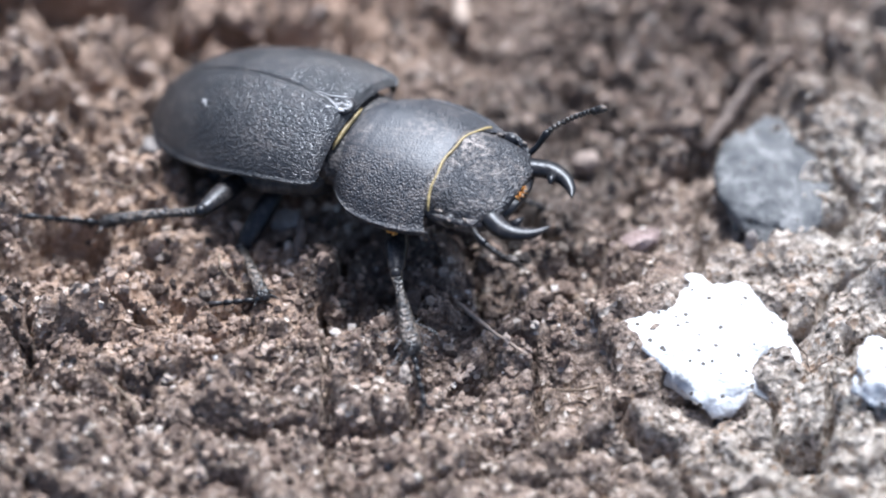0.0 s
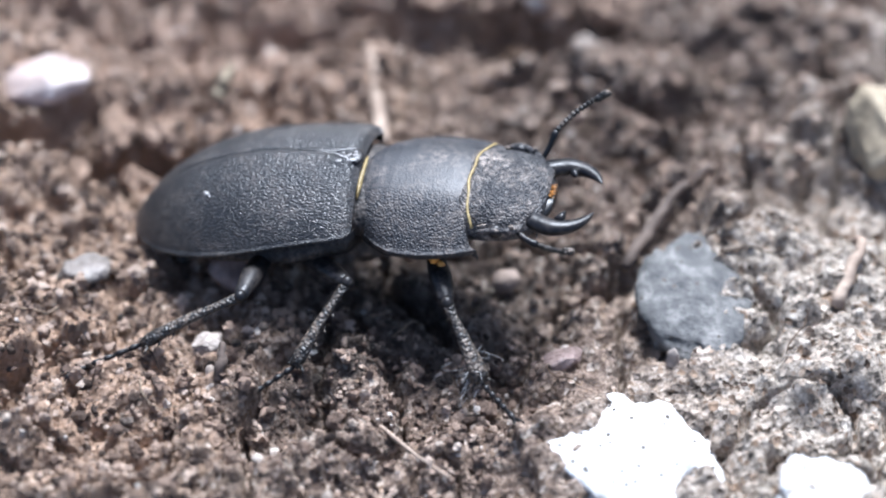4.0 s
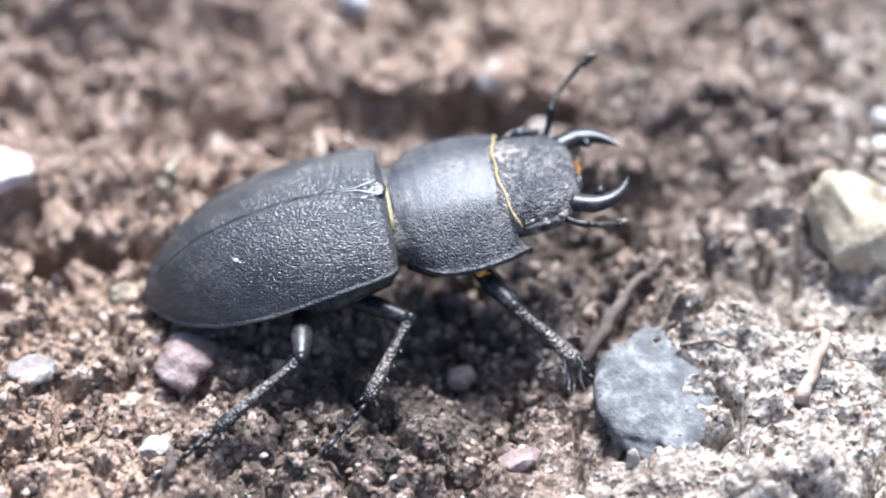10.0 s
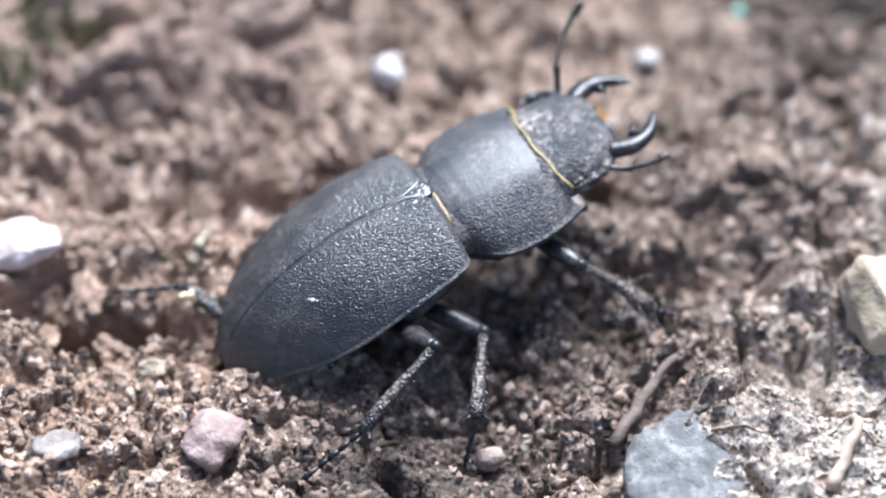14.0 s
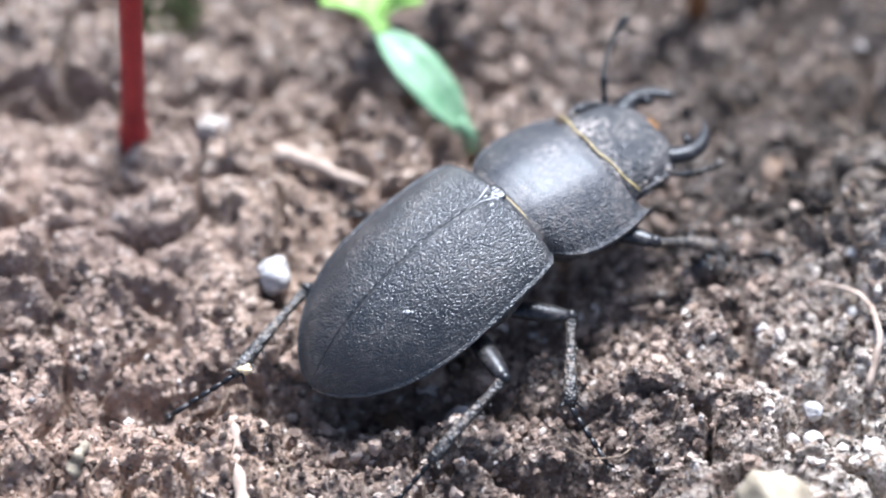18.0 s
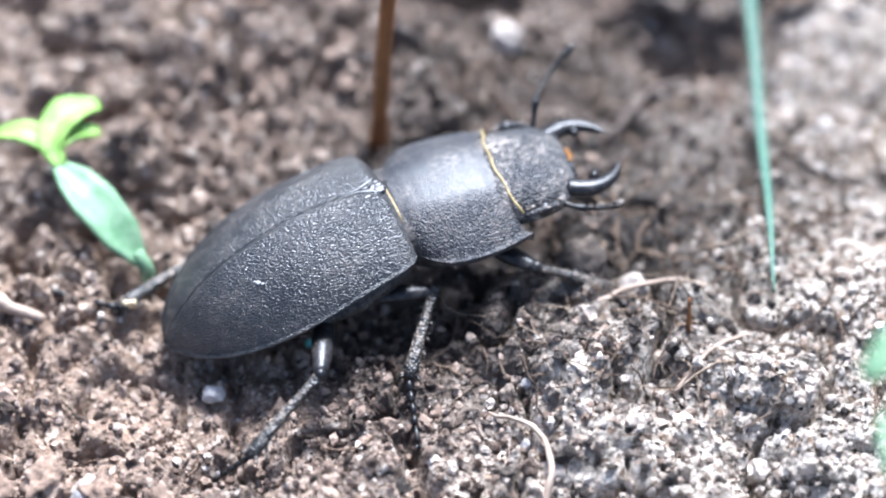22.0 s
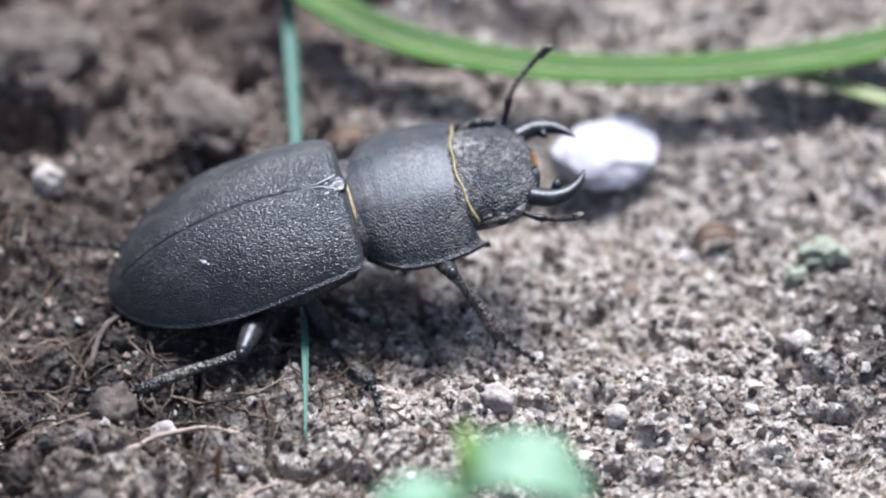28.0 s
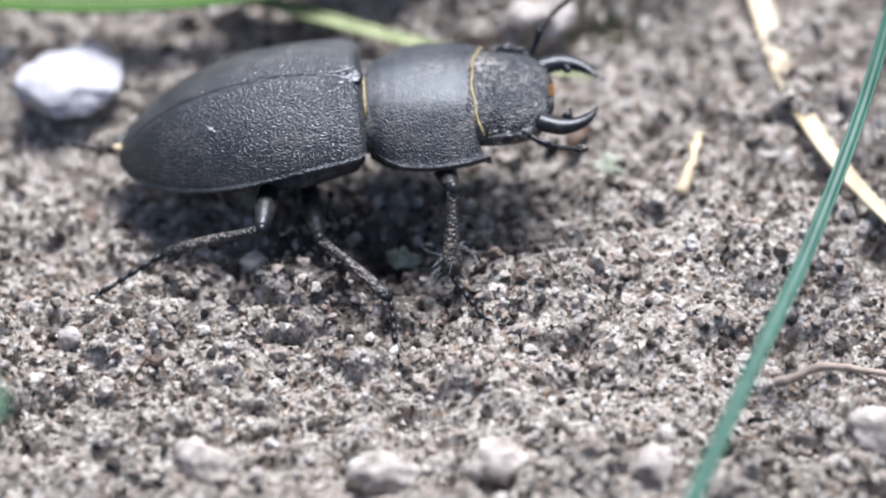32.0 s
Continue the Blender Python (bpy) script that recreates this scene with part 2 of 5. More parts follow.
SOIL = soil_material()
CRUMB = crumb_material("soil_crumb", [(0.0, (0.05, 0.034, 0.025)), (0.4, (0.23, 0.162, 0.122)), (0.75, (0.41, 0.305, 0.235)), (1.0, (0.60, 0.48, 0.39))])
CRUMB_GREY = crumb_material("grey_crumb", [(0.0, (0.03, 0.024, 0.02)), (0.16, (0.11, 0.088, 0.07)), (0.36, (0.39, 0.318, 0.258)), (0.75, (0.64, 0.555, 0.475)), (1.0, (0.80, 0.73, 0.65))])
DARKCRUMB = crumb_material("dark_crumb", [(0.0, (0.02, 0.015, 0.012)), (0.5, (0.06, 0.045, 0.035)), (1.0, (0.14, 0.11, 0.085))], 0.7)
SAND = crumb_material("sand_grain", [(0.0, (0.26, 0.19, 0.14)), (0.5, (0.42, 0.33, 0.27)), (0.85, (0.60, 0.52, 0.45)), (1.0, (0.76, 0.72, 0.67))], 0.45)
FIBRE = crumb_material("plant_fibre", [(0.0, (0.06, 0.04, 0.03)), (0.6, (0.18, 0.12, 0.08)), (1.0, (0.36, 0.28, 0.2))])
CHALK = stone_material("white_chalk", (0.52, 0.50, 0.47), (0.66, 0.65, 0.63), (0.76, 0.75, 0.74), 900, 0.9, 0.62, (0.10, 0.085, 0.07))
SLATE = stone_material("grey_slate", (0.06, 0.06, 0.062), (0.11, 0.108, 0.104), (0.22, 0.212, 0.2), 900, 0.85, 0.3, (0.09, 0.078, 0.066))
YELLOWSTONE = stone_material("yellow_limestone", (0.11, 0.085, 0.055), (0.27, 0.22, 0.15), (0.46, 0.39, 0.285), 200, 0.8)
PINKSTONE = stone_material("pink_sandstone", (0.09, 0.06, 0.05), (0.2, 0.14, 0.12), (0.36, 0.28, 0.25), 420, 0.7)
PALESTONE = stone_material("pale_pebble", (0.18, 0.145, 0.12), (0.33, 0.28, 0.24), (0.50, 0.44, 0.39), 420, 0.55)
ROSESTONE = stone_material("rose_pale_stone", (0.26, 0.19, 0.165), (0.42, 0.335, 0.30), (0.62, 0.55, 0.52), 300, 0.7)
BROWNSTONE = stone_material("brown_pebble", (0.14, 0.10, 0.08), (0.25, 0.19, 0.15), (0.36, 0.29, 0.24), 420, 0.75)
DARKSTONE = stone_material("dark_soil_clod", (0.035, 0.026, 0.02), (0.085, 0.065, 0.05), (0.16, 0.125, 0.10), 380, 0.9)
DUSTYSTONE = stone_material("dusty_pebble", (0.13, 0.10, 0.08), (0.33, 0.275, 0.23), (0.55, 0.48, 0.42), 520, 0.85)
GREYPEBBLE = stone_material("grey_pebble", (0.09, 0.075, 0.062), (0.17, 0.145, 0.125), (0.30, 0.27, 0.245), 520, 0.7)
SOILCLOD = stone_material("soil_clod", (0.05, 0.034, 0.025), (0.23, 0.155, 0.11), (0.46, 0.33, 0.245), 900, 0.9)
QUARTZ = stone_material("white_quartz", (0.28, 0.25, 0.25), (0.37, 0.34, 0.34), (0.45, 0.42, 0.42), 260, 0.5)
MILKSTONE = stone_material("milky_pebble", (0.28, 0.25, 0.23), (0.42, 0.39, 0.365), (0.58, 0.55, 0.52), 420, 0.45)
ELYTRA = shell_material("elytra_black", (0.011, 0.0115, 0.0125), 10500, 0.36, 0.00007, 0.32, (0.6, 1.2, 1), spec=0.66)
PRONOTUM = shell_material("pronotum_black", (0.011, 0.012, 0.0155), 8600, 0.5, 0.0001, 0.5, (1, 1, 1), 0.0029, spec=0.6)
HEADMAT = shell_material("head_black", (0.016, 0.016, 0.018), 7600, 0.45, 0.0001, 0.85, (1, 1, 1), 0.0, (0.34, 0.29, 0.25))
GLOSSBLACK = shell_material("gloss_black", (0.006, 0.006, 0.007), 3500, 0.33, 0.00001, 0.22, spec=0.3)
UNDERBLACK = shell_material("underside_black", (0.008, 0.007, 0.007), 4200, 0.6, 0.00006, 0.5)
LEGMAT = shell_material("leg_black", (0.010, 0.009, 0.008), 5200, 0.42, 0.00011, 0.85, (1, 1, 1), 0.0, (0.24, 0.185, 0.14))
DUSTSHEEN = plain_material("dust_and_sheen", (0.22, 0.21, 0.20), (0.46, 0.45, 0.44), 2200, 0.85, 0.0003, 0.25)
DIRT = plain_material("dried_dirt", (0.13, 0.105, 0.085), (0.33, 0.28, 0.235), 2600, 0.95, 0.0004, 0.2)
GOLDHAIR = plain_material("golden_hair", (0.15, 0.105, 0.035), (0.34, 0.26, 0.11), 2500, 0.5)
ORANGEHAIR = plain_material("orange_hair", (0.38, 0.15, 0.03), (0.70, 0.34, 0.07), 2500, 0.5)
REDSTEM = leaf_material("red_stem", (0.20, 0.012, 0.014), (0.36, 0.03, 0.03))
BROWNSTEM = leaf_material("brown_stem", (0.15, 0.055, 0.02), (0.30, 0.13, 0.045))
BLUEGREEN = leaf_material("blue_green_blade", (0.03, 0.08, 0.052), (0.07, 0.142, 0.098), (1, 0.1, 1))
GRASSGREEN = leaf_material("grass_green", (0.025, 0.061, 0.0035), (0.058, 0.116, 0.01), (0.1, 1, 1), 0.62)
DARKGRASS = leaf_material("dark_grass", (0.012, 0.05, 0.028), (0.035, 0.10, 0.06), (1, 0.1, 1))
LEAFGREEN = leaf_material("leaf_green", (0.075, 0.155, 0.075), (0.21, 0.31, 0.19))
LEAFLIME = leaf_material("leaf_lime", (0.11, 0.215, 0.035), (0.22, 0.345, 0.08))
DRYBLADE = leaf_material("drying_blade", (0.12, 0.145, 0.045), (0.27, 0.27, 0.12))
STRAW = leaf_material("dry_straw", (0.40, 0.29, 0.16), (0.66, 0.54, 0.36), (1, 0.2, 1), 0.6)
BARK = plain_material("twig_bark", (0.045, 0.032, 0.025), (0.125, 0.092, 0.072), 900, 0.85, 0.0005)
DEADLEAF = plain_material("dead_leaf", (0.035, 0.02, 0.012), (0.16, 0.09, 0.045), 700, 0.7)
WOODPALE = plain_material("pale_wood_bit", (0.20, 0.14, 0.10), (0.42, 0.325, 0.25), 700, 0.8, 0.0004)
LICHEN = plain_material("lichen_green", (0.15, 0.145, 0.10), (0.31, 0.31, 0.23), 1400, 0.9, 0.0006)
TEAL = plain_material("teal_speck", (0.10, 0.42, 0.32), (0.22, 0.62, 0.5), 900, 0.5)


# ---------- mesh helpers, all in millimetres ----------
MM = 0.001


def mesh_from(name, verts, faces, material, smooth=True):
    me = bpy.data.meshes.new(name)
    me.from_pydata([(x * MM, y * MM, z * MM) for x, y, z in verts], [], faces)
    me.materials.append(material)
    if smooth:
        me.polygons.foreach_set("use_smooth", [True] * len(me.polygons))
    me.update()
    return me


def thing(name, label, category, x=0.0, y=0.0, z=0.0, turn=0.0, group="", kind=""):
    """An empty at a thing's base, in millimetres, that carries its parts."""
    ob = new(name)
    ob.empty_display_size = 0.002
    ob.matrix_basis = pose(x * MM, y * MM, z * MM, 0, 0, turn)
    return tagged(ob, label, category, group, kind)


def part(name, me, parent, label=""):
    ob = new(name, me)
    ob.parent = parent
    if label:
        ob["label"] = label
    return ob


def single(name, me, label, category, m, group="", kind=""):
    ob = new(name, me)
    ob.matrix_basis = m
    return tagged(ob, label, category, group, kind)


def at(x, y, z=0.0, rx=0, ry=0, rz=0):
    return pose(x * MM, y * MM, z * MM, rx, ry, rz)


def grid_mesh(name, rows, material, closed=False):
    """A skin over rows of points; closed joins each row's ends."""
    nr, nc = len(rows), len(rows[0])
    verts = [p for r in rows for p in r]
    faces = []
    for i in range(nr - 1):
        for j in range(nc if closed else nc - 1):
            k = (j + 1) % nc
            faces.append((i * nc + j, i * nc + k, (i + 1) * nc + k, (i + 1) * nc + j))
    if closed:
        faces.append(tuple(range(nc))[::-1])
        faces.append(tuple((nr - 1) * nc + j for j in range(nc)))
    return verts, faces


def tube_rows(points, radii, n=8, flat=1.0):
    pts = [Vector(p) for p in points]
    rows, side = [], None
    for i, p in enumerate(pts):
        d = (pts[min(i + 1, len(pts) - 1)] - pts[max(i - 1, 0)]).normalized()
        if side is None:
            side = d.cross(Vector((0.13, 0.2, 1)))
            side = side.normalized() if side.length > 0.05 else d.cross(Vector((1, 0, 0))).normalized()
        side = (side - d * side.dot(d)).normalized()
        up = d.cross(side)
        rows.append([tuple(p + float(radii[i]) * (math.cos(a) * side + flat * math.sin(a) * up)) for a in (math.tau * j / n for j in range(n))])
    return rows


def tube(name, points, radii, material, n=8, flat=1.0):
    return mesh_from(name, *grid_mesh(name, tube_rows(points, radii, n, flat), material, True), material)


def smooth_line(points, steps=6):
    """More points along a line, by Catmull-Rom."""
    p = [Vector(q) for q in points]
    p = [2 * p[0] - p[1]] + p + [2 * p[-1] - p[-2]]
    out = []
    for i in range(1, len(p) - 2):
        for s in range(steps):
            t = s / steps
            a, b, c, d = p[i - 1], p[i], p[i + 1], p[i + 2]
            out.append(0.5 * (2 * b + (c - a) * t + (2 * a - 5 * b + 4 * c - d) * t * t + (3 * b - a - 3 * c + d) * t ** 3))
    return out + [p[-2]]


def blade_mesh(name, points, widths, material, thick=0.12, fold=0.2, steps=6, face=(0, 0, 1)):
    """A grass blade or leaf along points, with a folded midrib and real thickness."""
    line = smooth_line(points, steps)
    n = len(line)
    keys = np.linspace(0, n - 1, len(widths))
    w = np.interp(range(n), keys, widths)
    rows = []
    for i, p in enumerate(line):
        d = (line[min(i + 1, n - 1)] - line[max(i - 1, 0)]).normalized()
        s = d.cross(Vector(face)).normalized()
        u = s.cross(d)
        top = [p + s * (float(w[i]) * k / 2) + u * (fold * float(w[i]) * (abs(k) ** 1.4) + thick / 2) for k in (-1, -0.66, -0.33, 0, 0.33, 0.66, 1)]
        bottom = [q - u * thick for q in top[::-1]]
        rows.append([tuple(q) for q in top + bottom])
    return mesh_from(name, *grid_mesh(name, rows, material, True), material)


def ico(level=2):
    bm = bmesh.new()
    bmesh.ops.create_icosphere(bm, subdivisions=level, radius=1)
    v = np.array([q.co[:] for q in bm.verts])
    f = [tuple(q.index for q in g.verts) for g in bm.faces]
    bm.free()
    return v, f


ICO = {k: ico(k) for k in (1, 2, 3, 4)}


def stone_mesh(name, size, seed, material, level=4, rough=0.16, cuts=7):
    """A stone: a ball, cut by planes, roughened, then drawn to its size."""
    rng = random.Random(seed)
    v, f = ICO[level]
    v = v.copy()
    for _ in range(cuts):
        d = Vector((rng.gauss(0, 1), rng.gauss(0, 1), rng.gauss(0, 1))).normalized()
        h = rng.uniform(0.62, 0.88)
        over = np.maximum(v @ np.array(d) - h, 0)
        v -= 0.88 * over[:, None] * np.array(d)
    out = []
    off = Vector((seed * 7.3 % 50, seed * 3.1 % 50, seed * 1.7 % 50))
    for q in v:
        p = Vector(q)
        k = 1 + rough * noise.noise(p * 1.7 + off) + rough * 0.5 * noise.noise(p * 4.3 + off) + rough * 0.3 * noise.noise(p * 9 + off) + rough * 0.16 * noise.noise(p * 19 + off)
        out.append((q[0] * k * size[0], q[1] * k * size[1], q[2] * k * size[2]))
    return mesh_from(name, out, f, material)


# ---------- the ground's height ----------
def _lattice(seed):
    return np.random.default_rng(seed).random((256, 256))


def vnoise(x, y, seed):
    t = _lattice(seed)
    xi, yi = np.floor(x).astype(int), np.floor(y).astype(int)
    fx, fy = x - xi, y - yi
    fx, fy = fx * fx * (3 - 2 * fx), fy * fy * (3 - 2 * fy)
    a, b = t[xi % 256, yi % 256], t[(xi + 1) % 256, yi % 256]
    c, d = t[xi % 256, (yi + 1) % 256], t[(xi + 1) % 256, (yi + 1) % 256]
    return (a * (1 - fx) + b * fx) * (1 - fy) + (c * (1 - fx) + d * fx) * fy - 0.5


def clods(x, y, seed):
    """Rounded clods: one minus the distance to the nearest of scattered points, and that point's own height."""
    t1, t2, t3 = _lattice(seed), _lattice(seed + 1), _lattice(seed + 2)
    xi, yi = np.floor(x).astype(int), np.floor(y).astype(int)
    best, own = np.full(x.shape, 9.0), np.zeros(x.shape)
    for dx in (-1, 0, 1):
        for dy in (-1, 0, 1):
            cx, cy = (xi + dx), (yi + dy)
            px, py = cx + t1[cx % 256, cy % 256], cy + t2[cx % 256, cy % 256]
            d = (x - px) ** 2 + (y - py) ** 2
            near = d < best
            best = np.where(near, d, best)
            own = np.where(near, t3[cx % 256, cy % 256], own)
    return np.sqrt(np.maximum(0, 1 - best)) * (0.35 + 0.65 * own)


# hollows and mounds of the soil: x, y, radius along x, radius along y, height
HOLLOWS = [(-3.5, -3, 2.0, 2.6, -2.4), (1.5, 18.4, 4, 3, -1.6), (93, 58.5, 4, 3, -0.8), (-14, 16, 5, 2.2, -1.0), (8, 17.5, 3.5, 2.2, -2.2), (19, 22, 3, 2, -2.6), (25, 15, 2.6, 1.5, -2.2), (33, 11, 2, 1.5, -2.2), (3, -3, 2.0, 2.2, -2.2), (-4, 28, 4, 1.6, -2.2), (18, 33, 3, 1.6, -2.6), (27, 24, 2.2, 1.3, -2.2), (6, 33, 3, 1.4, -2.0), (20, 30, 4, 2, 1.6), (27, 44, 4, 2.4, -2.2), (32, 46, 3, 2, -1.6), (1.5, 28.5, 3.4, 2.0, -2.0), (36, 50, 3, 2.5, -1.8), (24, 34, 3, 1.2, -1.8), (42, 49, 2.5, 2, -1.6), (53, 63, 3, 1.5, -1.2), (95, 55, 2, 1, -1.4), (88, 49, 1.6, 1, -1.2), (73, 45, 2, 1, -1.2), (110, 48, 2, 1.2, -1.5), (82, 47, 1.2, 2, -1.2), (97, 47, 2, 1, -1.2),
           (-20, 18.2, 10, 1.25, -4.8), (9.6, 28.8, 5.0, 2.1, -6.5), (-6, -6, 2.0, 2.6, -2.4), (46, 67, 3.2, 2.2, -5.0), (25.5, 71.5, 9, 1.7, -5.0), (-2, 68, 6, 1.6, -5.0), (87, 55.5, 3.5, 2, -1.2), (-12, 33, 7, 1.8, -0.8),
           (35, 26.5, 2.5, 1.6, -1.5), (8, 24.5, 8, 2.5, 1.2), (-8, -2, 9, 6, 0.9), (30, 36, 10, 6, 0.8), (38, 42, 8, 4, 0.8), (10, 70, 14, 4, 1.0), (-30, 24, 14, 4, 1.8),
           (9.5, 32, 6, 2, 0.8), (20, 28.5, 4, 4, -2.2), (64, 80, 5, 1.6, -2.2), (103, 57, 1.6, 1.2, -1.2), (78, 52, 2, 1, -0.8), (103, 63, 1.0, 3.0, -1.4), (5, 8.5, 8, 6, -1.3)]
TRACK = [(-9, 4), (-4, 9), (1, 12), (3, 16), (4, 20), (7, 28), (13, 37), (18, 43), (22, 49), (28, 51), (33, 55), (45, 60), (52, 61), (60, 61), (70, 60), (80, 62), (88, 64)]


def height(x, y):
    """The soil's height in millimetres at x, y in millimetres."""
    wx, wy = x + 1.2 * vnoise(x / 2.3, y / 2.3, 31), y + 1.2 * vnoise(x / 2.3 + 9, y / 2.3, 32)
    h = 2.4 * vnoise(x / 14, y / 14, 1) + 2.0 * vnoise(wx / 5.5, wy / 5.5, 2) + 1.3 * vnoise(wx / 2.6, wy / 2.6, 5)
    rough = 0.95 + 0.7 * vnoise(x / 17, y / 17, 8) - 0.4 * np.clip((x - 25) / 30, 0, 1)
    vx, vy = x + 0.5 * vnoise(x / 0.7, y / 0.7, 33), y + 0.5 * vnoise(x / 0.7 + 9, y / 0.7, 34)
    h += rough * (2.5 * clods(wx / 3.4, wy / 3.4, 40) + 1.6 * clods(vx / 1.6 + 3, vy / 1.6, 50) + 0.6 * clods(vx / 0.66, vy / 0.66 + 5, 60) - 2.2)
    crack = 1 - np.clip(np.abs(vnoise(wx / 4.2 + 20, wy / 4.2, 9)) / 0.07, 0, 1)
    h += rough * (0.55 * vnoise(vx / 1.0, vy / 1.0, 3) + 0.4 * vnoise(x / 0.5, y / 0.5, 4) + 0.25 * vnoise(x / 0.27, y / 0.27, 6)) - (1.9 - 1.2 * np.clip((x - 50) / 15, 0, 1)) * crack
    for hx, hy, rx, ry, hh in HOLLOWS:
        h += hh * np.exp(-(((x - hx) / rx) ** 2 + ((y - hy) / ry) ** 2) ** 1.5)
    near = np.full(np.shape(x), 1e9)
    for (ax, ay), (bx, by) in zip(TRACK, TRACK[1:]):
        k = np.clip(((x - ax) * (bx - ax) + (y - ay) * (by - ay)) / ((bx - ax) ** 2 + (by - ay) ** 2), 0, 1)
        near = np.minimum(near, np.hypot(x - ax - k * (bx - ax), y - ay - k * (by - ay)))
    calm = np.exp(-(near / 7.0) ** 2)
    h = h * (1 - 0.4 * calm) - 1.2 * calm
    return h


def ground_z(x, y):
    return float(height(np.array([float(x)]), np.array([float(y)]))[0])


def spread(lo, hi, step, far):
    """Even steps from lo to hi, then ever wider ones out to far on both sides."""
    inner = np.arange(lo, hi + step / 2, step)
    out, s, d = [], step, 0.0
    while d < far:
        s *= 1.22
        d += s
        out.append(d)
    out = np.array(out)
    return np.concatenate([lo - out[::-1], inner, inner[-1] + out])


def build_ground():
    xs, ys = spread(-30, 122, 0.2, 30000), spread(-24, 92, 0.2, 30000)
    nx, ny = len(xs), len(ys)
    gx, gy = np.meshgrid(xs, ys, indexing="ij")
    h = height(gx.ravel(), gy.ravel())
    co = np.stack([gx.ravel(), gy.ravel(), h], 1) * MM
    i = (np.arange(nx - 1)[:, None] * ny + np.arange(ny - 1)[None]).ravel()
    quads = np.stack([i, i + ny, i + ny + 1, i + 1], 1)
    me = bpy.data.meshes.new("ground")
    me.vertices.add(len(co))
    me.vertices.foreach_set("co", co.ravel())
    me.loops.add(quads.size)
    me.loops.foreach_set("vertex_index", quads.ravel())
    me.polygons.add(len(quads))
    me.polygons.foreach_set("loop_start", np.arange(0, quads.size, 4))
    me.polygons.foreach_set("use_smooth", np.ones(len(quads), bool))
    me.update(calc_edges=True)
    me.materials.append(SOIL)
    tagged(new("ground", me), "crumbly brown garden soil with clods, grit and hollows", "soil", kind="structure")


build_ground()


def build_crumbs(name, label, category, material, count, sizes, seed, box, level=2, keep=None):
    """Many loose crumbs in one mesh, scattered on the soil."""
    rng = np.random.default_rng(seed)
    v, f = ICO[level]
    f = np.array(f)
    x, y = rng.uniform(box[0], box[1], count * 5), rng.uniform(box[2], box[3], count * 5)
    ok = keep(x, y, rng.random(count * 5))
    x, y = x[ok][:count], y[ok][:count]
    r = sizes[0] + (sizes[1] - sizes[0]) * rng.random(len(x)) ** 3.0
    z = height(x, y) + r * 0.25
    shapes = []
    for k in range(24):
        g = v.copy()
        for _ in range(6):
            d = rng.normal(size=3)
            d /= np.linalg.norm(d)
            g -= 0.9 * np.maximum(g @ d - rng.uniform(0.5, 0.85), 0)[:, None] * d
        g *= 1 + rng.uniform(-0.38, 0.38, (len(g), 1))
        shapes.append(g * rng.uniform(0.65, 1.25, 3))
    g = np.array(shapes)[np.arange(len(x)) % 24] * r[:, None, None]
    a = rng.uniform(0, math.tau, len(x))[:, None]
    c, s = np.cos(a), np.sin(a)
    verts = np.stack([c * g[..., 0] - s * g[..., 1] + x[:, None], s * g[..., 0] + c * g[..., 1] + y[:, None], g[..., 2] + z[:, None]], 2).reshape(-1, 3) * MM
    faces = (f[None] + (np.arange(len(x)) * len(v))[:, None, None]).reshape(-1, 3)
    me = bpy.data.meshes.new(name)
    me.vertices.add(len(verts))
    me.vertices.foreach_set("co", verts.ravel())
    me.loops.add(faces.size)
    me.loops.foreach_set("vertex_index", faces.ravel())
    me.polygons.add(len(faces))
    me.polygons.foreach_set("loop_start", np.arange(0, faces.size, 3))
    me.polygons.foreach_set("use_smooth", np.zeros(len(faces), bool))
    me.update(calc_edges=True)
    me.materials.append(material)
    tagged(new(name, me), label, category, kind="stuff")


def band(x, y):
    """How far a point lies from the middle line of what is seen."""
    mid = np.interp(x, [-30, 0, 8, 16, 30, 45, 60, 120], [8, 8, 22, 40, 48, 58, 60, 58])
    return np.abs(y - mid)


BOX = (-30, 122, -24, 92)
def paleness(x, y):
    """The share of pale soil at a place, in millimetres."""
    return np.clip(np.maximum((x - 0.4 * (y - 45) - 32) / 13, 1.6 - np.hypot(x - 29, y - 2) / 9), 0.06, 0.96)


def darkness(x, y):
    """The share of dark crumbs, laid partly to imitate shade below the beetle."""
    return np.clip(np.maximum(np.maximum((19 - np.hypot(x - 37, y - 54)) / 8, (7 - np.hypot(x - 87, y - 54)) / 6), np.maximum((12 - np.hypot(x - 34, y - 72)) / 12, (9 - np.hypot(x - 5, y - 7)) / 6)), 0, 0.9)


brown_side = lambda x, y, u: (band(x, y) < 29) & (u > np.maximum(paleness(x, y), darkness(x, y)))
grey_side = lambda x, y, u: (band(x, y) < 29) & (u < paleness(x, y) * (1 - darkness(x, y)))
build_crumbs("soil_crumbs", "loose brown crumbs of soil on the ground", "soil crumbs", CRUMB, 2200, (0.2, 0.6), 5, BOX, 2, brown_side)
build_crumbs("fine_soil_crumbs", "fine loose brown crumbs of soil", "soil crumbs", CRUMB, 15000, (0.1, 0.42), 15, BOX, 1, brown_side)
build_crumbs("grey_crumbs", "loose pale grey-brown crumbs of soil", "soil crumbs", CRUMB_GREY, 2200, (0.2, 0.6), 6, BOX, 2, grey_side)
build_crumbs("fine_grey_crumbs", "fine pale grey-brown crumbs of soil", "soil crumbs", CRUMB_GREY, 15000, (0.1, 0.42), 16, BOX, 1, grey_side)
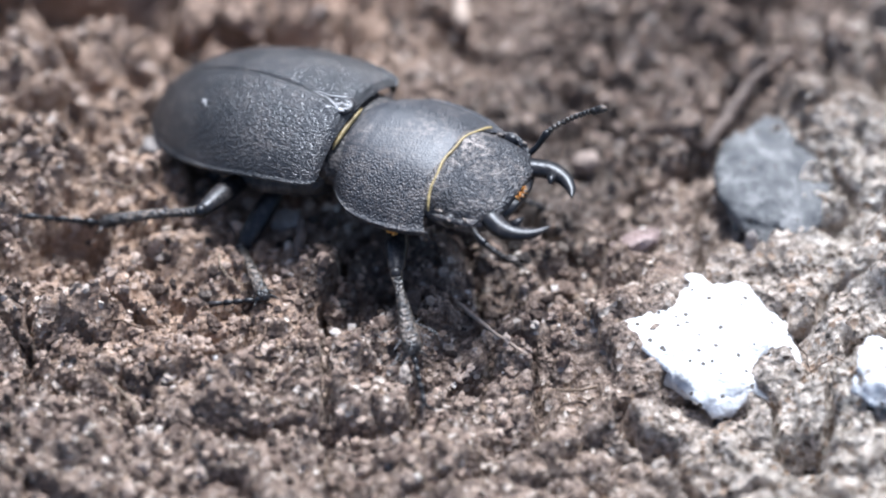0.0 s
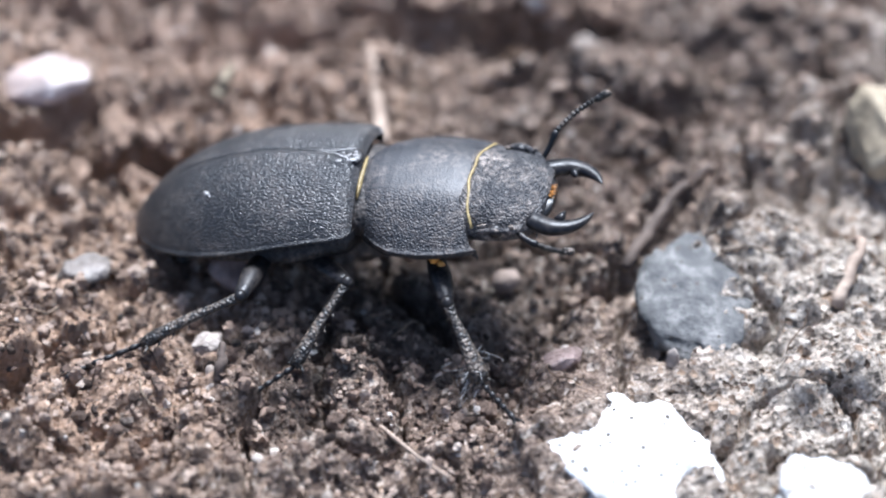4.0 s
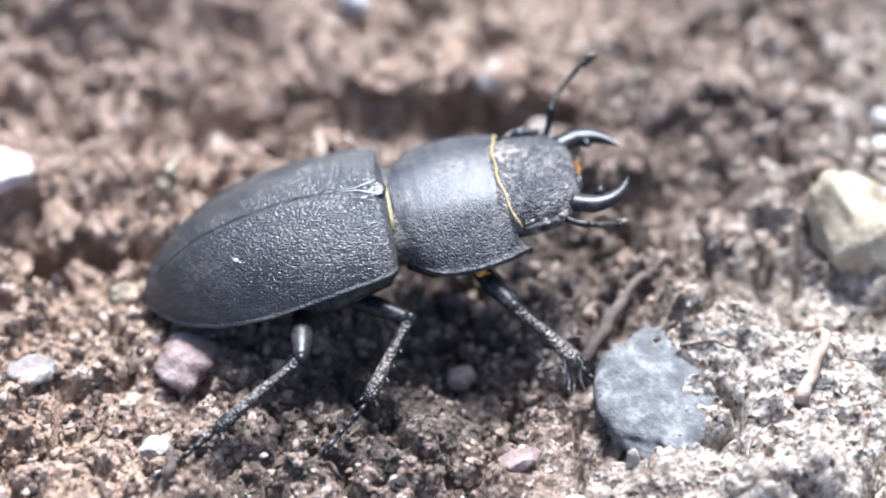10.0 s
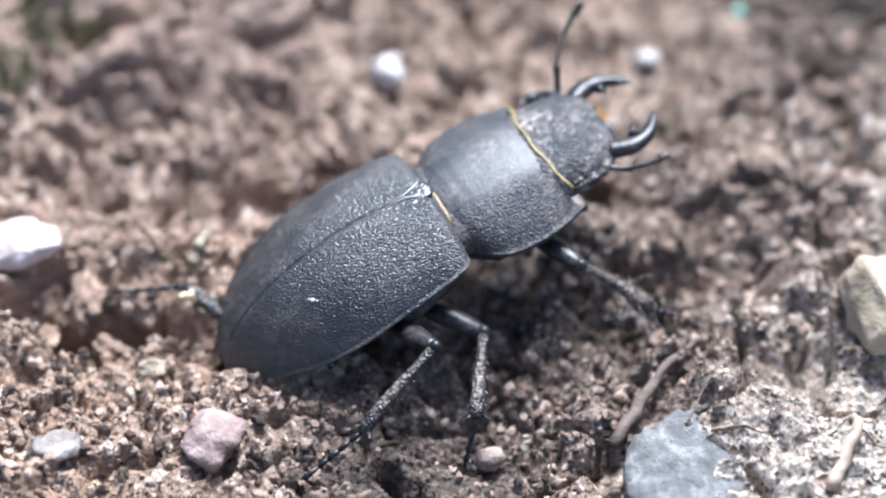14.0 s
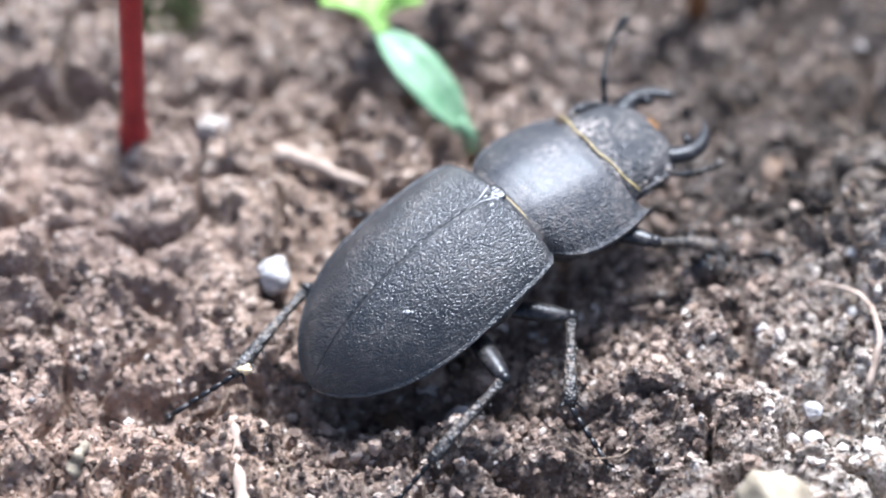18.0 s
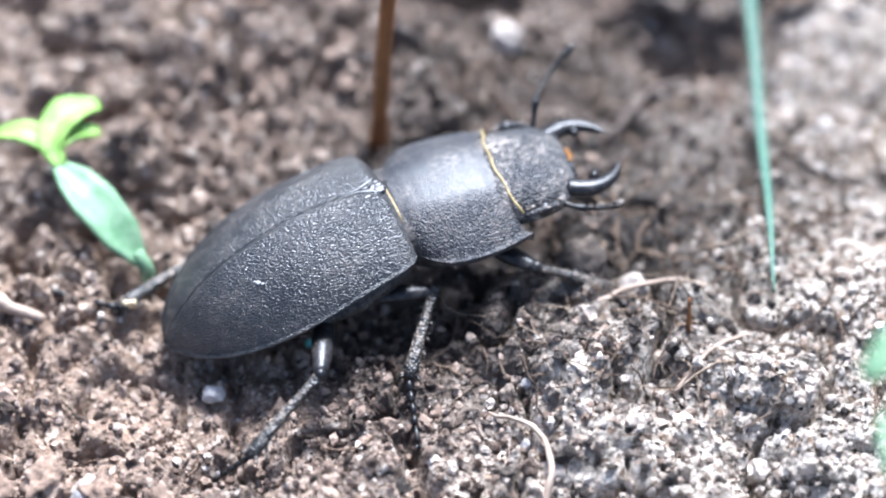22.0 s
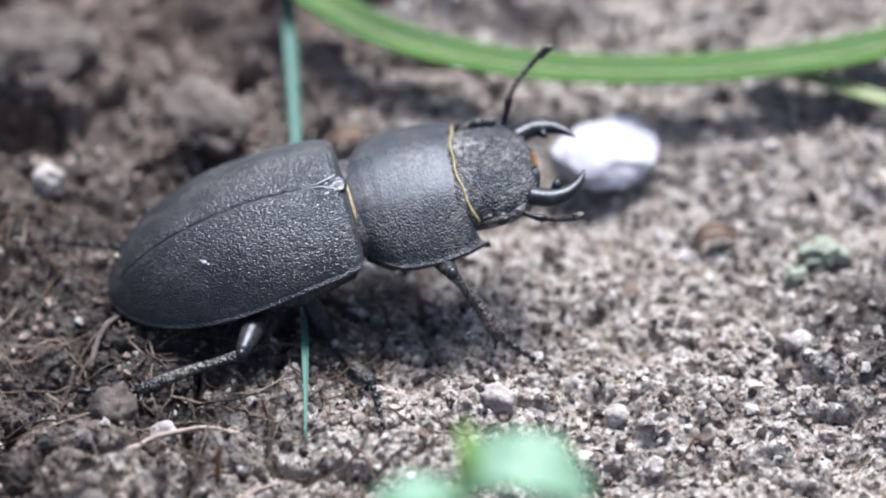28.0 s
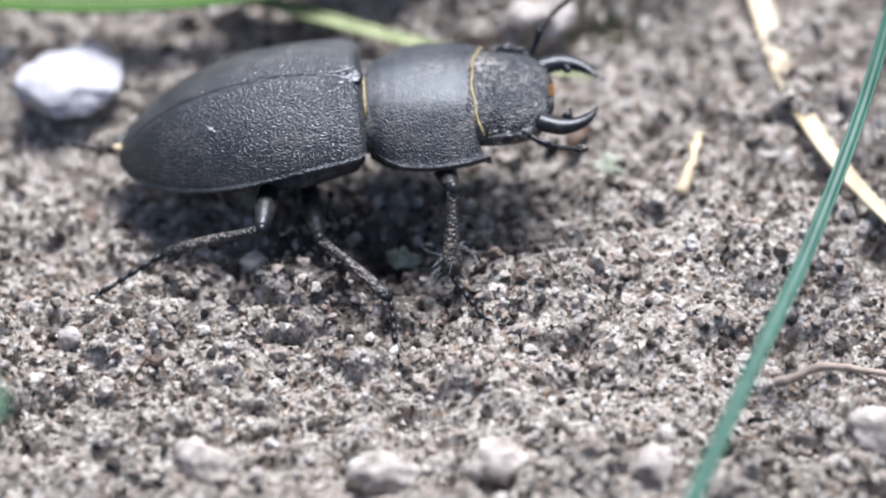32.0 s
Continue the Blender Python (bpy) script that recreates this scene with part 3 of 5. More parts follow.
build_crumbs("dark_crumbs", "dark crumbs of soil, partly painted shade", "soil crumbs", DARKCRUMB, 3000, (0.12, 0.5), 8, (-6, 92, -4, 92), 2, lambda x, y, u: u < darkness(x, y))
build_crumbs("sand_grains", "pale grains of sand and quartz grit", "sand", SAND, 6500, (0.08, 0.3), 7, BOX, 1, lambda x, y, u: (band(x, y) < 29) & (u < np.clip((x + 25) / 70, 0.25, 1)))

# ---------- stones and pebbles ----------
def stone(name, label, x, y, size, seed, material, sink=0.35, rx=0, ry=0, rz=0, level=3, rough=0.16, cuts=7, group="", category="stone"):
    z = ground_z(x, y) * 0.6 + size[2] * (1.0 - 2 * sink)
    return single(name, stone_mesh(name, size, seed, material, level, rough, cuts), label, category, at(x, y, z, rx, ry, rz), group)


stone("white_stone", "rough white chalky stone with dark pits on the soil", 15.7, -6.8, (4.1, 5.6, 1.7), 21, CHALK, 0.25, 4, 4, 28, 4, 0.34, 6)
stone("white_stone", "small chalky white stone half buried in soil", 26.2, -11.4, (3.2, 2.6, 1.5), 12, CHALK, 0.3, 0, 10, -10, 4, 0.25, 4)
stone("grey_stone", "flat dull blue-grey stone lying in the soil", 19.4, 5.2, (3.3, 4.9, 1.3), 31, SLATE, 0.3, 4, 5, 8, 4, 0.22, 7)
stone("yellow_stone", "rounded yellowish limestone on dark soil", 31.2, 17.4, (2.6, 3.3, 2.9), 14, YELLOWSTONE, 0.32, 12, 0, 20, 4, 0.18, 6)
stone("pale_stone", "pale rose-white stone above a hollow", -19.4, 22.2, (3.0, 1.5, 1.15), 15, ROSESTONE, 0.25, 0, -8, 8, 4, 0.2, 5)
PEBBLES = [
    ("pale_pebble", "pale grey pebble pressed into brown soil", -16.6, 7.2, 1.6, 1.4, 1.0, GREYPEBBLE),
    ("round_pebble", "small glossy pinkish pebble in soil", -9.2, 2.0, 1.1, 0.8, 0.8, PALESTONE),
    ("white_pebble", "tiny upright white pebble beside the grey stone", 18.0, 0.8, 0.5, 0.4, 0.9, PALESTONE),
    ("pink_pebble", "angular dull pink pebble on the soil", -7.5, 8.6, 2.0, 2.1, 1.3, PINKSTONE),
    ("orange_pebble", "small orange-tan pebble on soil", -11.2, 14.3, 1.1, 0.9, 0.9, YELLOWSTONE),
    ("pale_pebble", "small white pebble on a bank of soil", 10.3, 32.0, 0.9, 0.9, 1.0, PALESTONE),
    ("pale_pebble", "white rounded pebble on brown soil", 2.2, 37.6, 1.2, 1.0, 1.0, MILKSTONE),
    ("brown_pebble", "dull brown pebble among crumbs", 8.3, 8.4, 0.9, 0.9, 0.7, BROWNSTONE),
    ("pink_pebble", "pale pink flat pebble by the white stone", 11.3, 0.9, 1.6, 1.0, 0.6, PINKSTONE),
    ("pale_pebble", "pale pebble half sunk in soil", -1.6, 47.6, 1.1, 0.9, 0.9, PALESTONE),
    ("white_pebble", "white oval pebble on brown soil", 2.2, 37.0, 1.1, 0.9, 1.1, MILKSTONE),
    ("white_pebble", "glassy white pebble in a crack of soil", 10.4, 31.4, 0.9, 0.9, 0.9, MILKSTONE),
    ("white_pebble", "translucent pale pebble among soil crumbs", 13.2, 27.8, 0.9, 0.9, 0.9, PALESTONE),
    ("white_pebble", "small round white pebble", 33.4, 27.8, 0.75, 0.65, 0.6, MILKSTONE),
    ("white_pebble", "angular white crystal pebble on soil", 39.3, 37.2, 0.9, 0.8, 0.8, MILKSTONE),
    ("pale_pebble", "pale pebble among pale crumbs", 37.4, 32.4, 0.9, 0.8, 0.6, PALESTONE),
    ("white_pebble", "tiny round white pebble", 35.7, 34.9, 0.5, 0.5, 0.45, MILKSTONE),
    ("white_pebble", "small round white pebble", 33.3, 25.1, 0.6, 0.6, 0.5, MILKSTONE),
    ("pale_pebble", "pale blurred pebble further off", 34.8, 66.4, 1.2, 1.0, 1.0, PALESTONE),
    ("white_pebble", "small white round pebble on soil", 17.6, 38.8, 0.7, 0.7, 0.6, MILKSTONE),
    ("white_pebble", "tiny white bead-like pebble", 35.9, 38.5, 0.45, 0.4, 0.4, MILKSTONE),
    ("spotted_pebble", "round cream pebble with dark spots", 42.1, 46.3, 0.95, 0.9, 0.9, PALESTONE),
    ("shell_pebble", "cream speckled oval pebble", 61.3, 48.9, 1.5, 1.1, 1.0, PALESTONE),
    ("white_pebble", "small white grain on pale soil", 63.2, 47.9, 0.5, 0.5, 0.4, MILKSTONE),
    ("white_pebble", "white pebble on pale soil", 79.0, 54.5, 0.8, 0.7, 0.6, MILKSTONE),
    ("pale_pebble", "pale pebble on pale soil", 68.3, 48.4, 0.8, 0.7, 0.5, PALESTONE),
    ("pale_pebble", "rough pale grey pebble on soil", 76.2, 38.0, 2.3, 1.8, 1.3, DUSTYSTONE),
    ("pale_pebble", "rough pale pebble on soil", 86.8, 37.4, 2.1, 1.6, 1.3, DUSTYSTONE),
    ("pale_pebble", "smooth beige pebble on soil", 93.4, 37.7, 1.8, 1.6, 1.3, DUSTYSTONE),
    ("pale_pebble", "rounded beige pebble on soil", 102.3, 37.2, 1.6, 1.5, 1.2, DUSTYSTONE),
    ("pale_pebble", "pale angular pebble on soil", 115.4, 39.6, 1.9, 1.5, 1.4, DUSTYSTONE),
    ("pale_pebble", "small pale green-grey pebble", 79.2, 54.3, 0.8, 0.8, 0.6, PALESTONE),
]
for k, (name, label, x, y, a, b, c, m) in enumerate(PEBBLES):
    stone(name, label, x, y, (a, b, c), 40 + k, m, 0.38, (k * 31) % 40 - 20, (k * 23) % 30 - 15, (k * 47) % 180, 4 if a > 1 else 3, 0.2, 8, "pebbles on the soil", "pebble")
stone("quartz_stone", "smooth white quartz stone on pale soil", 68.2, 69.0, (3.6, 2.9, 1.3), 97, QUARTZ, 0.22, 6, 12, 24, 4, 0.22, 16)
stone("beige_stone", "beige angular stone at the end of a grass blade", 96.2, 72.4, (2.3, 1.7, 1.7), 73, DUSTYSTONE, 0.1, 10, -12, 30, 4, 0.3, 7)
CLODS = [(33, 77, 4.5, 3, 2.2), (24, 78, 5, 3, 2.8), (44, 72, 3, 2.2, 1.4), (19, 80, 5, 3, 3), (39, 47.4, 1.6, 1.3, 1.9)]
for k, (x, y, a, b, c) in enumerate(CLODS):
    stone("soil_clod", "rough dark brown clod of soil", x, y, (a, b, c), 120 + k, DARKSTONE, 0.4, 0, 0, k * 60, 4, 0.34, 4, "clods of soil", "clod")

# clods that overhang the dark cracks
BANK = [(-27, 20.4, 2.2, 1.2, 1.2), (-23.6, 20.5, 1.7, 1.2, 1.1), (-15.2, 20.2, 1.8, 1.2, 1.2), (-12.0, 19.6, 1.6, 1.1, 1.0), (4.6, 31.2, 1.6, 1.1, 1.0), (8.0, 31.6, 1.7, 1.2, 1.1), (11.4, 31.5, 1.5, 1.2, 1.1), (14.6, 30.6, 1.3, 1.0, 1.0), (-21.4, 17.4, 1.3, 0.9, 0.9), (-17.6, 17.2, 1.2, 0.8, 0.8), (-25, 17.6, 1.4, 0.9, 0.9), (-13.6, 17.0, 1.1, 0.8, 0.8)]
for k, (x, y, a, b, c) in enumerate(BANK):
    stone("soil_clod", "crumbly red-brown clod of soil over a crack", x, y, (a, b, c), 140 + k, SOILCLOD, 0.42, 0, 0, k * 47, 4, 0.6, 3, "clods of soil", "clod")


# ---------- stems, blades and leaves ----------
def stem(name, label, category, x, y, top, radius, material):
    """An upright stem with a thickened foot."""
    line = smooth_line([(0, 0, -1.2), (top[0] * 0.2, top[1] * 0.2, top[2] * 0.3), (top[0] * 0.6, top[1] * 0.6, top[2] * 0.66), top], 7)
    n = len(line)
    rad = [radius * (1.25 - 0.35 * i / n + (0.3 if i < 2 else 0)) for i in range(n)]
    single(name, tube(name, line, rad, material, 12), label, category, at(x, y, ground_z(x, y)))


stem("red_sprout", "upright dark red seedling shoot rising from soil", "sprout", -6.2, 47.0, (0.3, 2.5, 44), 0.6, REDSTEM)
stem("brown_sprout", "thin reddish brown plant shoot standing in soil", "sprout", 27.0, 58.6, (3.4, 1.5, 42), 0.42, BROWNSTEM)

single("grass_blade", blade_mesh("grass_blade", [(50.3, 44.8, 2.0), (50.2, 51.4, 1.8), (49.9, 59.2, 0.5), (49.6, 67, 0.7), (49.0, 77, 2.0), (48.0, 91, 4.5), (47, 107, 9)], [0.1, 0.4, 0.5, 0.62, 0.78, 0.9, 0.9], BLUEGREEN), "narrow blue-green grass blade lying over the soil", "grass blade", at(0, 0))
arching_blade = single("grass_blade", blade_mesh("grass_blade", [(42, 90, 7), (47.5, 82, 4), (53, 77.2, 3), (60, 74.4, 2.8), (68, 73.5, 2.6), (77, 74, 2.6), (87, 76.4, 2.8), (100, 81, 5), (114, 89, 8)], [2.4, 2.4, 2.4, 2.3, 2.3, 2.3, 2.4, 2.4, 2.4], GRASSGREEN, 0.15, 0.16), "long arching fresh green grass blade with pale midrib", "grass blade", at(0, 0))
part("midrib", tube("midrib", [p + Vector((0, 0, 0.1)) for p in smooth_line([(42, 90, 7), (47.5, 82, 4), (53, 77.2, 3), (60, 74.4, 2.8), (68, 73.5, 2.6), (77, 74, 2.6), (87, 76.4, 2.8), (100, 81, 5), (114, 89, 8)], 6)], [0.11] * 49, DRYBLADE, 8), arching_blade, "pale green midrib")
single("grass_blade", blade_mesh("grass_blade", [(77, 75.7, 1.6), (81.8, 73.5, 1.5), (88, 71.3, 1.3), (94, 69.5, 1.2), (99.3, 68.0, 1.2)], [0.9, 1.0, 0.9, 0.7, 0.2], DRYBLADE, 0.12, 0.2), "thin drying green blade with a tan tip", "grass blade", at(0, 0))
single("grass_blade", blade_mesh("grass_blade", [(102.4, 22, 9), (104.8, 30, 8), (108.4, 40, 7.4), (111.9, 49, 7.6), (115.9, 61, 9), (119.4, 74, 13)], [1.0, 1.0, 0.95, 0.9, 0.8, 0.8], DARKGRASS, 0.12, 0.2), "dark green grass blade standing over the soil", "grass blade", at(0, 0))
single("straw", blade_mesh("straw", [(107.6, 84, 1.8), (109.4, 76, 1.4), (111, 68, 1.3), (113.6, 61.4, 1.2), (117.5, 55.5, 1.0), (122, 51, 1.0)], [1.3, 1.35, 1.2, 1.05, 0.8, 0.5], STRAW, 0.2, 0.1), "dry pale straw stalk lying on the soil", "straw", at(0, 0))


def seedling(x, y):
    """A drooping seedling: stem, two folded seed leaves and a young lime leaf."""
    g = ground_z(x, y)
    s = thing("seedling", "young drooping seedling with blue-green and lime leaves", "seedling", x, y, max(g, 0.0) + 0.4)
    part("stem", tube("stem", smooth_line([(0.3, -0.3, -0.8), (0.1, -0.1, 0.3), (-0.5, 0.4, 0.9)], 5), [0.45] * 11, LEAFGREEN, 10), s)
    part("seed_leaf", blade_mesh("seed_leaf", [(-0.2, 0.1, 0.4), (-1.4, 1.0, 1.7), (-3.0, 2.6, 2.8), (-4.2, 4.0, 3.2), (-5.2, 5.2, 3.3)], [0.9, 2.5, 2.9, 2.2, 0.7], LEAFGREEN, 0.3, 0.12), s, "oval blue-green seed leaf")
    part("young_leaf", blade_mesh("young_leaf", [(-5.0, 5.0, 3.3), (-5.6, 6.6, 3.9), (-4.6, 8.4, 4.3), (-2.8, 9.3, 4.1)], [0.7, 1.7, 2.3, 0.8], LEAFLIME, 0.25, 0.15), s, "lime green young leaf")
    part("young_leaf", blade_mesh("young_leaf", [(-5.6, 6.0, 3.7), (-7.0, 7.0, 4.0), (-8.7, 7.3, 3.7)], [0.8, 1.8, 0.8], LEAFLIME, 0.25, 0.15), s, "lime green young leaf")
    part("young_leaf", blade_mesh("young_leaf", [(-5.2, 6.2, 3.8), (-4.2, 7.4, 3.7), (-2.8, 7.8, 3.3)], [0.7, 1.5, 0.6], LEAFLIME, 0.25, 0.15), s, "lime green young leaf")


seedling(13.4, 47.9)


def near_seedling(x, y):
    """The seedling between camera and path, with broad leaves well above the soil."""
    g = ground_z(x, y)
    s = thing("seedling", "broad-leaved pale green seedling standing in soil", "seedling", x, y, g)
    h = 24 - g
    part("stem", tube("stem", smooth_line([(0, 0, -0.8), (0.2, 0.3, 8), (0.5, 0.2, 16), (0.6, 0.4, h)], 5), [0.35] * 16, LEAFLIME, 10), s, "pale yellow-green stem")
    part("leaf", blade_mesh("leaf", [(0.6, 0.6, h), (2.6, 1.6, h + 0.9), (5.0, 1.3, h + 0.7), (7.4, 0.2, h - 0.3)], [0.9, 3.8, 4.2, 0.8], LEAFGREEN, 0.3, 0.1), s, "pale blue-green oval leaf")
    part("leaf", blade_mesh("leaf", [(0.4, 0.4, h), (-1.4, -0.2, h + 0.5), (-3.0, -0.9, h + 0.3), (-4.6, -2.0, h - 0.5)], [0.9, 2.6, 2.8, 0.8], LEAFGREEN, 0.3, 0.1), s, "pale blue-green oval leaf")
    part("leaf", blade_mesh("leaf", [(0.3, -0.4, h - 3), (-1.0, -2.4, h - 2.2), (-2.2, -4.8, h - 2.4), (-3.0, -7.0, h - 3.2)], [0.9, 3.4, 3.8, 0.9], LEAFGREEN, 0.3, 0.1), s, "pale blue-green oval leaf")
    part("young_leaf", blade_mesh("young_leaf", [(0.6, 0.4, h), (0.9, 1.8, h + 1.6), (0.6, 3.2, h + 2.4)], [0.6, 1.3, 0.4], LEAFLIME, 0.2, 0.2), s, "yellow-green young leaf")


near_seedling(58.6, 21.4)


# ---------- twigs, roots and bits ----------
def twig(name, label, points, radius, material, category="twig", n=8):
    """A crooked twig laid on the soil; its points give x, y and height over the soil."""
    pts = [(x, y, ground_z(x, y) * 0.6 + z) for x, y, z in points]
    line = smooth_line(pts, 5)
    rng = random.Random(len(label) + int(points[0][0] * 10))
    m = len(line)
    line = [p + Vector((rng.uniform(-1, 1), rng.uniform(-1, 1), rng.uniform(-1, 1))) * radius * 0.25 for p in line]
    rad = [radius * (1.1 - 0.6 * i / m) * rng.uniform(0.8, 1.15) for i in range(m)]
    return single(name, tube(name, line, rad, material, n), label, category, at(0, 0))


twig("wood_splinter", "pale splinter of wood lying on soil", [(2.2, 45.7, 0.7), (4.4, 45.2, 0.9), (7.6, 44.0, 0.6)], 0.6, WOODPALE)
twig("twig", "pale broken twig lying among clods", [(1.0, 18.7, 0.2), (0.6, 21.6, 0.3), (0.2, 25.4, 0.5)], 0.5, WOODPALE)
twig("root", "thin dark root running over the soil", [(15.4, 8.6, 0.5), (17.3, 12.2, 0.8), (18.6, 14.2, 0.9), (20.6, 16.6, 0.8)], 0.38, BARK, "root")
twig("root", "pale crooked root over a crack in the soil", [(27.6, 4.2, 0.5), (28.8, 6.8, 1.1), (29.2, 8.6, 1.2), (28.2, 10.4, 0.8)], 0.42, WOODPALE, "root")
twig("twig", "thin pale bit of root on the soil", [(1.0, -4.8, 0.5), (2.8, -6.8, 0.6), (5.0, -8.6, 0.4)], 0.13, WOODPALE)
twig("root", "curled pale rootlet on the soil", [(36.6, 29.0, 0.4), (37.2, 32, 1.0), (36.2, 35.0, 0.8), (33.6, 36.6, 0.4)], 0.22, WOODPALE, "root")
twig("wood_splinter", "tan splinter standing in a crack", [(-9.0, 22.0, 0.4), (-8.6, 22.6, 0.9), (-8.2, 23.2, 1.3)], 0.45, YELLOWSTONE)
twig("wood_splinter", "brown sliver of bark standing in soil", [(-8.4, -1.6, 0.2), (-8.3, -0.8, 1.2), (-8.2, 0.2, 2.2)], 0.35, BARK)
twig("root", "thin reddish rootlet upright in soil", [(45.2, 42.4, 0.1), (45.3, 42.6, 1.4), (45.3, 43.0, 2.6)], 0.16, BROWNSTEM, "root")
twig("root", "pale rootlet among crumbs", [(39.4, 43.4, 0.4), (41.6, 45.4, 0.9), (44.2, 46.4, 0.7), (46.4, 46.2, 0.4)], 0.2, WOODPALE, "root")
twig("root", "curving pale root on dark soil", [(37.6, 51.6, 0.5), (38.6, 54.6, 0.8), (40.6, 56.6, 0.7), (44, 58.2, 0.4)], 0.2, BARK, "root")
twig("root", "branching tan root on dark soil", [(40.8, 58.6, 0.5), (43.6, 62.4, 0.6), (46, 63.6, 0.6)], 0.2, BARK, "root")
twig("root", "thin pale rootlet by the shell pebble", [(44.4, 38.4, 0.4), (46.6, 40.6, 0.8), (49, 43.2, 0.5)], 0.18, WOODPALE, "root")
twig("straw_bit", "short straw-coloured bit on soil", [(104.6, 58.6, 0.5), (105.4, 61.4, 0.9), (105.8, 63.4, 0.8)], 0.4, STRAW, "straw")
twig("straw_bit", "tan stalk lying on the soil", [(109.6, 44.0, 0.6), (113, 44.8, 0.7), (118, 44.4, 0.6)], 0.3, WOODPALE, "straw")
for k, (x, y, s, r) in enumerate([(74.3, 63.2, 1.3, 20), (98.6, 63.6, 1.1, 60), (9.4, 29.4, 1.6, 130), (52.6, 70.6, 1.3, 200), (31.6, 45.2, 1.2, 80)]):
    single("dead_leaf_bit", blade_mesh("dead_leaf_bit", [(-s, 0, 0.2), (-s * 0.3, s * 0.2, 0.9), (s * 0.5, s * 0.1, 0.8), (s, -0.2, 0.1)], [0.3 * s, 0.9 * s, 0.8 * s, 0.2 * s], DEADLEAF, 0.1, 0.2), "curled brown bit of dead leaf on soil", "dead leaf", at(x, y, ground_z(x, y) + 0.1, 0, 0, r), "bits of dead leaf")
for k, (x, y, s) in enumerate([(80.7, 62.2, 1.3), (79.0, 60.0, 0.7), (100.2, 61.8, 1.0), (88.0, 55.4, 0.9)]):
    stone("lichen_tuft", "pale grey-green tuft of lichen on soil", x, y, (s, s * 0.8, s * 0.5), 160 + k, LICHEN, 0.3, 0, 0, k * 50, 4, 0.6, 2, "tufts of lichen", "lichen")
for k, (x, y) in enumerate([(23.2, 42.9)]):
    stone("teal_speck", "tiny bright teal plastic speck on soil", x, y, (0.35, 0.3, 0.25), 170 + k, TEAL, 0.1, level=2, category="plastic speck")


# ---------- moss and root fibres ----------
def moss(x, y, r, seed):
    """A cushion of many short moss leaves."""
    rng = random.Random(seed)
    pieces_v, pieces_f = [], []
    for k in range(160):
        a, d = rng.uniform(0, math.tau), r * math.sqrt(rng.random())
        px, py = d * math.cos(a), d * math.sin(a)
        base = Vector((px, py, 0.2 * r * (1 - d / r) - 0.1))
        way = Vector((rng.uniform(-0.6, 0.6), rng.uniform(-0.6, 0.6), 1)).normalized()
        side = way.cross(Vector((rng.uniform(-1, 1), rng.uniform(-1, 1), 0.1))).normalized() * 0.13
        tip = base + way * rng.uniform(0.7, 1.5)
        i = len(pieces_v)
        mid = base.lerp(tip, 0.5)
        pieces_v += [tuple(base), tuple(mid + side), tuple(tip), tuple(mid - side), tuple(mid + way.cross(side))]
        pieces_f += [(i, i + 1, i + 4), (i + 1, i + 2, i + 4), (i + 2, i + 3, i + 4), (i + 3, i, i + 4)]
    single("moss", mesh_from("moss", pieces_v, pieces_f, MOSS), "small cushion of green moss on soil", "moss", at(x, y, max(ground_z(x + a, y - 1.5) for a in (-1.5, 0, 1.5))), "cushions of moss")


MOSS = leaf_material("moss_green", (0.05, 0.075, 0.025), (0.13, 0.16, 0.06))
for k, (x, y, r) in enumerate([(-17.4, 40, 3.2), (-20.5, 36, 1.8), (100.2, 74.6, 3.2), (105, 76.5, 2.6), (-4.5, 57, 2.2)]):
    moss(x, y, r, 30 + k)


def fibres(name, label, count, seed, box, size, material):
    """Many hair roots and plant fibres on the soil, in one mesh."""
    rng = random.Random(seed)
    verts, faces = [], []
    for k in range(count):
        x, y = rng.uniform(box[0], box[1]), rng.uniform(box[2], box[3])
        a, n = rng.uniform(0, math.tau), rng.uniform(1.2, size)
        pts = []
        for i in range(6):
            pts.append((x, y))
            x, y = x + math.cos(a) * n / 5, y + math.sin(a) * n / 5
            a += rng.uniform(-0.6, 0.6)
        hs = height(np.array([p[0] for p in pts]), np.array([p[1] for p in pts]))
        pts = [(p[0], p[1], float(0.5 * h + 0.5 * hs.max()) + 0.12) for p, h in zip(pts, hs)]
        r = rng.uniform(0.035, 0.1)
        v, f = grid_mesh(name, tube_rows(pts, [r, r, r * 0.9, r * 0.8, r * 0.6, r * 0.3], 5), material, True)
        faces += [tuple(i + len(verts) for i in q) for q in f]
        verts += v
    tagged(new(name, mesh_from(name, verts, faces, material)), label, "root fibres", kind="stuff")


fibres("root_fibres", "fine dark and tan root fibres among the soil", 420, 3, (-24, 118, -18, 84), 5.0, FIBRE)
fibres("matted_fibres", "matted rootlets on dark soil", 260, 4, (30, 58, 38, 64), 7.0, FIBRE)


